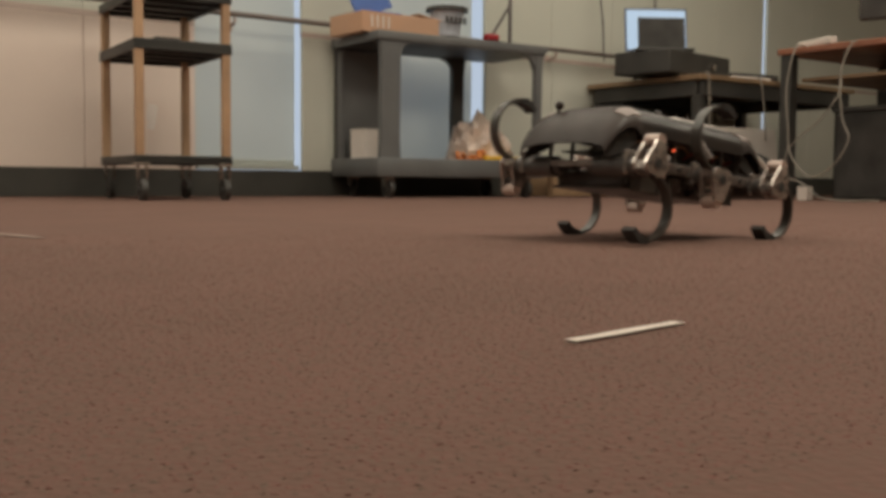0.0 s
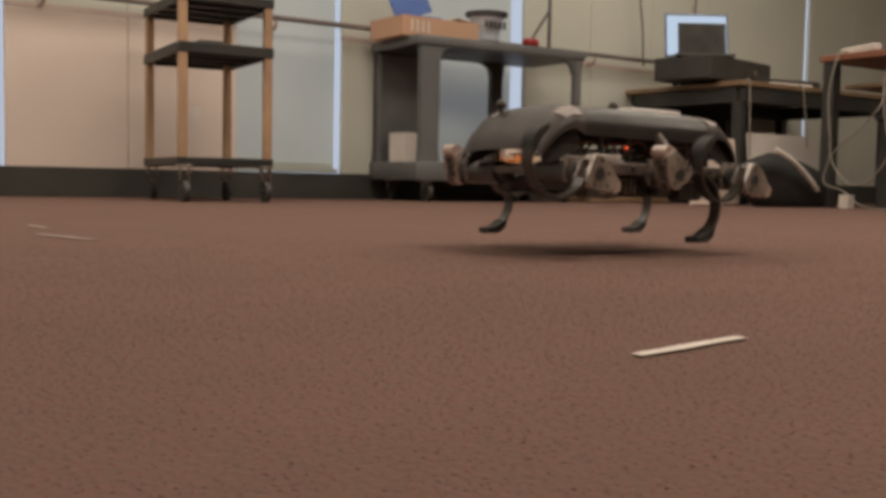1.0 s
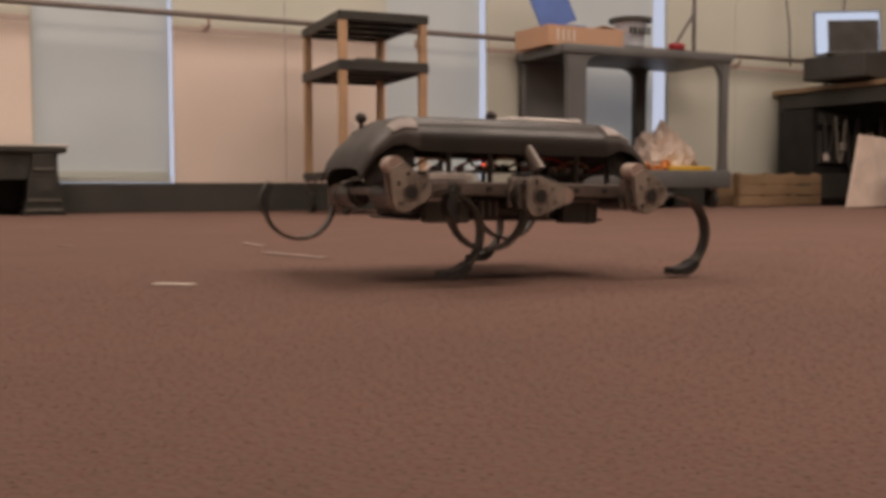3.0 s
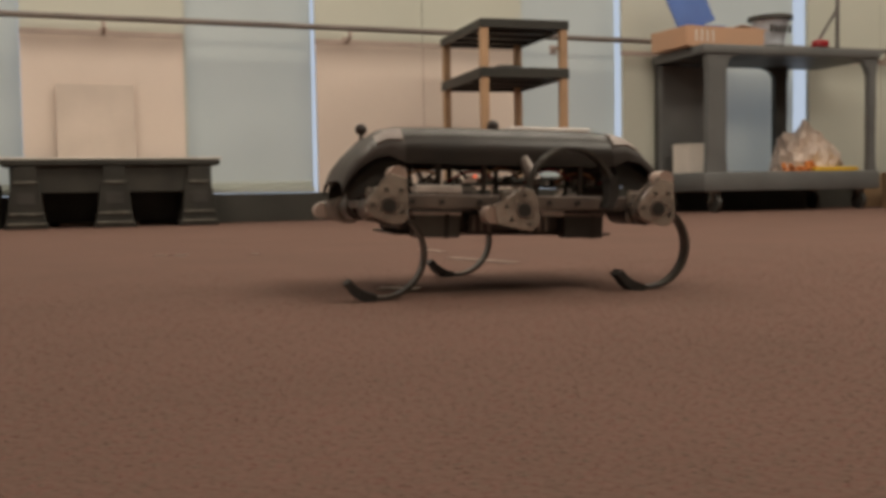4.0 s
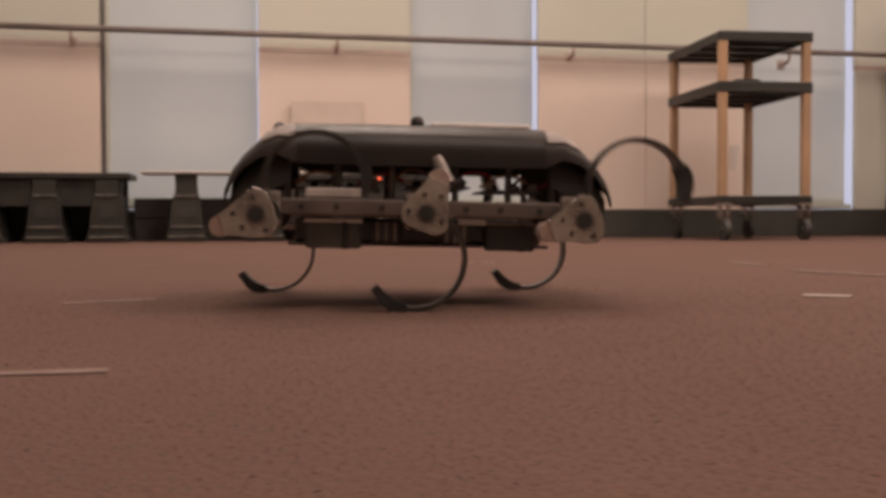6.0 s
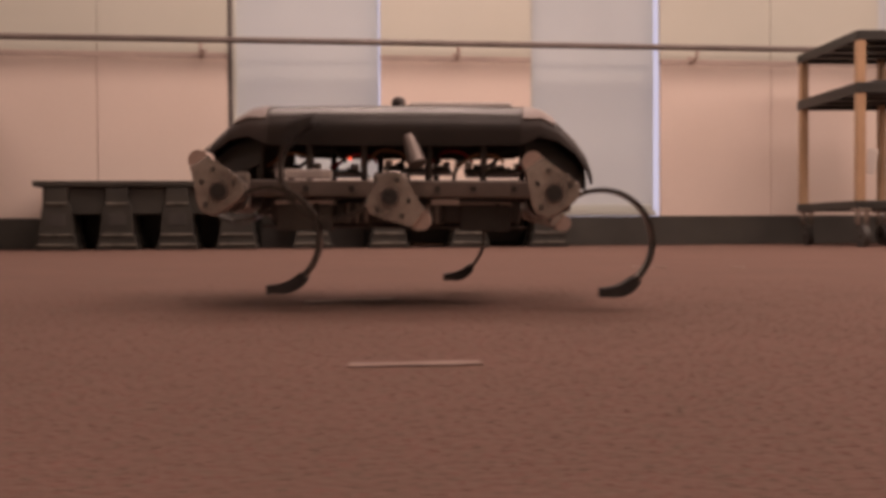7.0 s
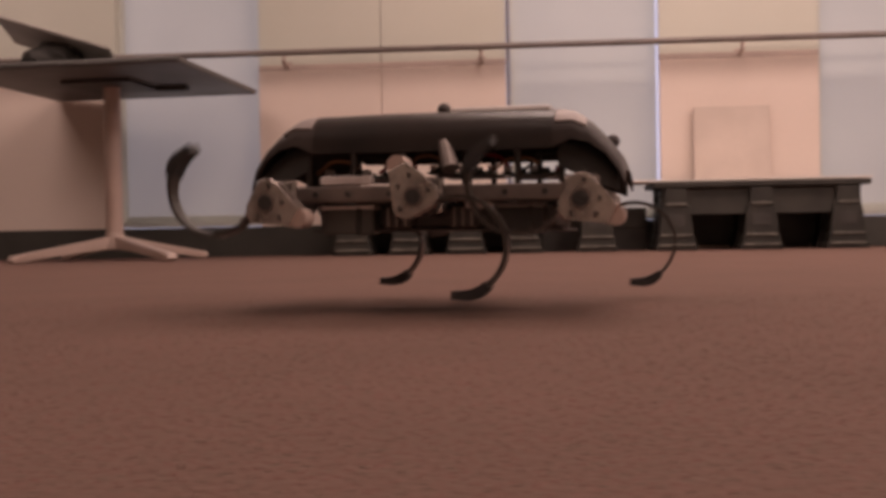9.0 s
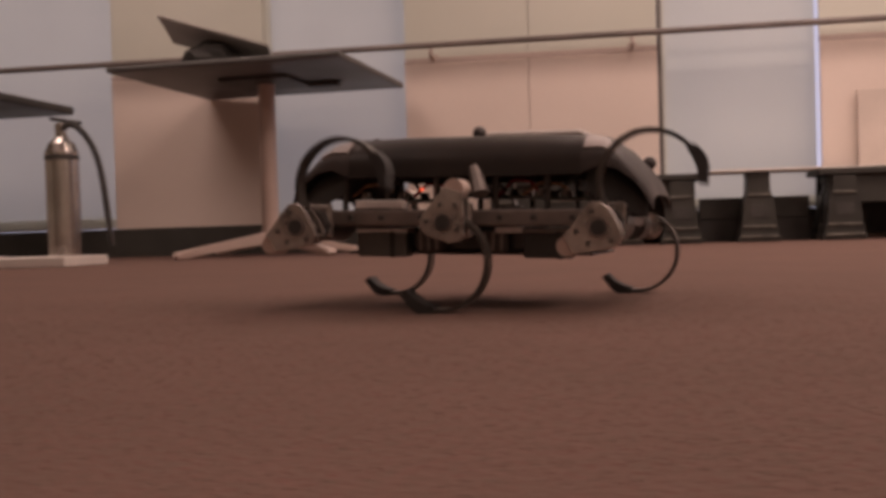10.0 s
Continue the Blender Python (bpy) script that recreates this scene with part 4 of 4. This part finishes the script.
    part("led", box(B(), (-0.043, -0.093, 0.020), (0.003, 0.004, 0.003), 0.0006), LED, r, "tiny glowing red light")
    part("module", box(B(), (-0.0885, -0.095, 0.0045), (0.056, 0.012, 0.009), 0.001), PATCH, r, "pale electronic module")
    part("module", box(B(), (0.052, -0.092, -0.0225), (0.028, 0.010, 0.006), 0.001), PATCH, r, "pale electronic module")
    part("sensor", rod(B(), (0.025, -0.107, 0.014), (0.015, -0.094, 0.042), 0.0095, 14, 0.0065), FRAMEM, r, "silver cylindrical connector", smooth=True)
    for i in range(9):
        x = -0.13 + 0.032 * i
        part("wire", tube(B(), sag((x, -0.075 + 0.01 * (i % 3), 0.014), (x + 0.05, -0.08, 0.018), -0.010 - 0.004 * (i % 2), 8, 0.002), 0.0018), (WIRE, BLACK, RED)[i % 3], r, smooth=True)
    legs = []
    for s in (-1, 1):
        for k, x in enumerate((-HIPX, 0.0, HIPX)):
            tripod = 0 if (s == -1) == (k != 1) else 1
            legs.append((make_leg(r, x, s * HIPY, s), make_clamp(r, x, s * HIPY, s), x, s * HIPY, tripod))
    return r, legs


# ---- build ----
setting()
shelf_cart()
grey_cart()
desk_corner()
benches()
pedestal_table()
tapes()
carpet_tufts()
ROBOT, LEGS = make_robot()

# turn of each tripod's legs, in degrees: 0 stands upright, the stance runs from about -25 to 45
TURNS = (
    {0.0: -15, 0.2: 15, 0.4: 40, 0.5: 57, 0.75: 150, 1.0: 240, 1.2: 310, 1.35: 336, 1.5: 352, 1.75: 394, 2.0: 448, 2.3: 570, 2.55: 672, 2.7: 702, 2.9: 730, 3.1: 764, 3.3: 820, 3.4: 850, 3.5: 900, 3.6: 942,
     3.7: 970, 3.8: 1025, 3.9: 1048, 4.0: 1059, 4.2: 1080, 4.3: 1102, 4.4: 1120, 4.5: 1143, 4.6: 1184, 4.7: 1215, 4.8: 1246, 4.9: 1278, 5.0: 1320, 5.1: 1355, 5.2: 1395, 5.3: 1414, 5.5: 1434, 5.8: 1482, 6.0: 1545,
     6.3: 1660, 6.55: 1752, 6.7: 1782, 6.9: 1812, 7.1: 1848, 7.3: 1907, 7.4: 1938, 7.5: 1965, 7.6: 2006, 7.7: 2034, 7.8: 2075, 7.9: 2115, 8.0: 2136, 8.2: 2160, 8.3: 2180, 8.4: 2198, 8.5: 2218, 8.6: 2256, 8.7: 2286,
     8.8: 2320, 8.9: 2356, 9.0: 2400, 9.1: 2433, 9.2: 2470, 9.3: 2490, 9.5: 2511, 9.75: 2556, 10.0: 2637},
    {0.0: -190, 0.25: -120, 0.5: -56, 0.65: -25, 0.8: 0, 1.0: 30, 1.25: 118, 1.5: 215, 1.7: 280, 1.85: 318, 2.0: 338, 2.2: 370, 2.4: 414, 2.7: 520, 3.0: 628, 3.15: 672, 3.3: 692, 3.5: 720, 3.7: 752, 3.8: 770,
     4.0: 815, 4.1: 850, 4.2: 890, 4.3: 945, 4.4: 985, 4.5: 1022, 4.6: 1050, 4.7: 1058, 4.8: 1068, 4.9: 1086, 5.0: 1110, 5.1: 1128, 5.2: 1152, 5.5: 1248, 5.75: 1345, 5.9: 1396, 6.0: 1416, 6.2: 1438, 6.4: 1470, 6.6: 1520,
     6.9: 1625, 7.15: 1735, 7.3: 1770, 7.5: 1791, 7.6: 1810, 7.7: 1826, 7.8: 1846, 8.0: 1892, 8.1: 1930, 8.2: 1968, 8.3: 2015, 8.4: 2060, 8.5: 2102, 8.6: 2134, 8.7: 2143, 8.8: 2153, 8.9: 2168, 9.0: 2185, 9.1: 2204,
     9.3: 2265, 9.5: 2334, 9.75: 2436, 9.9: 2483, 10.0: 2499},
)
BOB_T = (0.0, 1.0, 2.0, 3.5, 4.5, 5.0, 5.5, 6.0, 7.3, 7.5, 8.0, 8.5, 9.0, 9.5, 10.0)
BOB_N = (0.586, 1.267, 1.94, 3.155, 3.933, 4.296, 4.68, 5.07, 6.0, 6.16, 6.518, 6.89, 7.30, 7.61, 8.07)
ROBOT_T = (0.0, 0.5, 1.0, 1.5, 2.0, 3.5, 4.0, 4.5, 5.0, 5.5, 6.0, 7.5, 8.0, 8.5, 9.0, 9.5, 10.0)
ROBOT_X = (2.845, 2.738, 2.628, 2.486, 2.343, 1.939, 1.798, 1.665, 1.4995, 1.349, 1.217, 0.802, 0.652, 0.525, 0.3865, 0.24, 0.049)
ROBOT_Y = (-3.80, -3.81, -3.82, -3.835, -3.84, -3.73, -3.72, -3.705, -3.69, -3.675, -3.65, -3.585, -3.56, -3.545, -3.54, -3.53, -3.51)
ROBOT_Z = (0.114, 0.108, 0.12, 0.114, 0.11, 0.1136, 0.1215, 0.1205, 0.119, 0.1115, 0.117, 0.1145, 0.1245, 0.121, 0.1205, 0.1131, 0.1027)
LIFT, PEAK = 0.0105, -0.194
ROBOT_P = (6, 2, 0.5, 1.5, 4.5, -0.5, 1.7, -0.5, 0.3, -0.1, 1.3, 0.4, 0.6, -0.3, 0.6, -1.7, 1.7)
ROBOT_W = (3, 3, 1, -1, -2, -7, -7, -8, -6.5, -7, -6.5, -10, -10, -9, -9, -11.2, -9)


def glide(t, values):
    """A smooth curve through the values at ROBOT_T."""
    i = max(0, min(len(ROBOT_T) - 2, int(np.searchsorted(ROBOT_T, t, "right")) - 1))
    t0, t1, p0, p1 = ROBOT_T[i], ROBOT_T[i + 1], values[i], values[i + 1]

    def slope(k):
        a, b = max(0, k - 1), min(len(ROBOT_T) - 1, k + 1)
        return (values[b] - values[a]) / (ROBOT_T[b] - ROBOT_T[a])

    h = t1 - t0
    u = (t - t0) / h
    return (2 * u**3 - 3 * u**2 + 1) * p0 + (u**3 - 2 * u**2 + u) * h * slope(i) + (3 * u**2 - 2 * u**3) * p1 + (u**3 - u**2) * h * slope(i + 1)


def leg_turn(t, tripod):
    table = TURNS[tripod]
    return 4.0 + float(np.interp(t, list(table), list(table.values())))


def reach(t, leg_x, tripod, pitch):
    """How far a relaxed leg reaches below the robot's origin."""
    a = radians(-leg_turn(t, tripod) + pitch)
    low = 0.0
    for k in range(88, -124, -8):
        x, z = LEG_C[0] + (LEG_R + 0.006) * math.cos(radians(k)), LEG_C[1] + (LEG_R + 0.006) * math.sin(radians(k))
        low = min(low, HIPZ - leg_x * math.sin(radians(pitch)) - x * math.sin(a) + z * math.cos(a))
    return -low


def motions():
    times = [i / 10 for i in range(101)]
    give, pile = 0.028, 0.003
    rows, legs, clamps = [], [[] for leg in LEGS], [[] for leg in LEGS]
    for t in times:
        z = 0.003 + glide(t, ROBOT_Z) + LIFT * min(1.0, max(0.0, (t - 0.45) / 0.4)) * math.cos(4 * math.pi * (float(np.interp(t, BOB_T, BOB_N)) - PEAK))
        p = glide(t, ROBOT_P)
        far = [reach(t, hx, tripod, p) for leg, clamp, hx, hy, tripod in LEGS]
        z = max(z, max(far) - give - pile)
        rows.append((t, pose(glide(t, ROBOT_X), glide(t, ROBOT_Y), z, 0, p, glide(t, ROBOT_W))))
        for keys, holds, f, (leg, clamp, hx, hy, tripod) in zip(legs, clamps, far, LEGS):
            # the springy leg gives way under the load, the clamp stays on its axle
            up = min(give, max(0.0, f - pile - z))
            keys.append((t, pose(hx, hy, HIPZ + up, 0, -leg_turn(t, tripod), 0)))
            holds.append((t, pose(hx, hy, HIPZ, 0, -leg_turn(t, tripod), 0)))
    walk(ROBOT, rows)
    for keys, holds, (leg, clamp, hx, hy, tripod) in zip(legs, clamps, LEGS):
        walk(leg, keys)
        walk(clamp, holds)


motions()
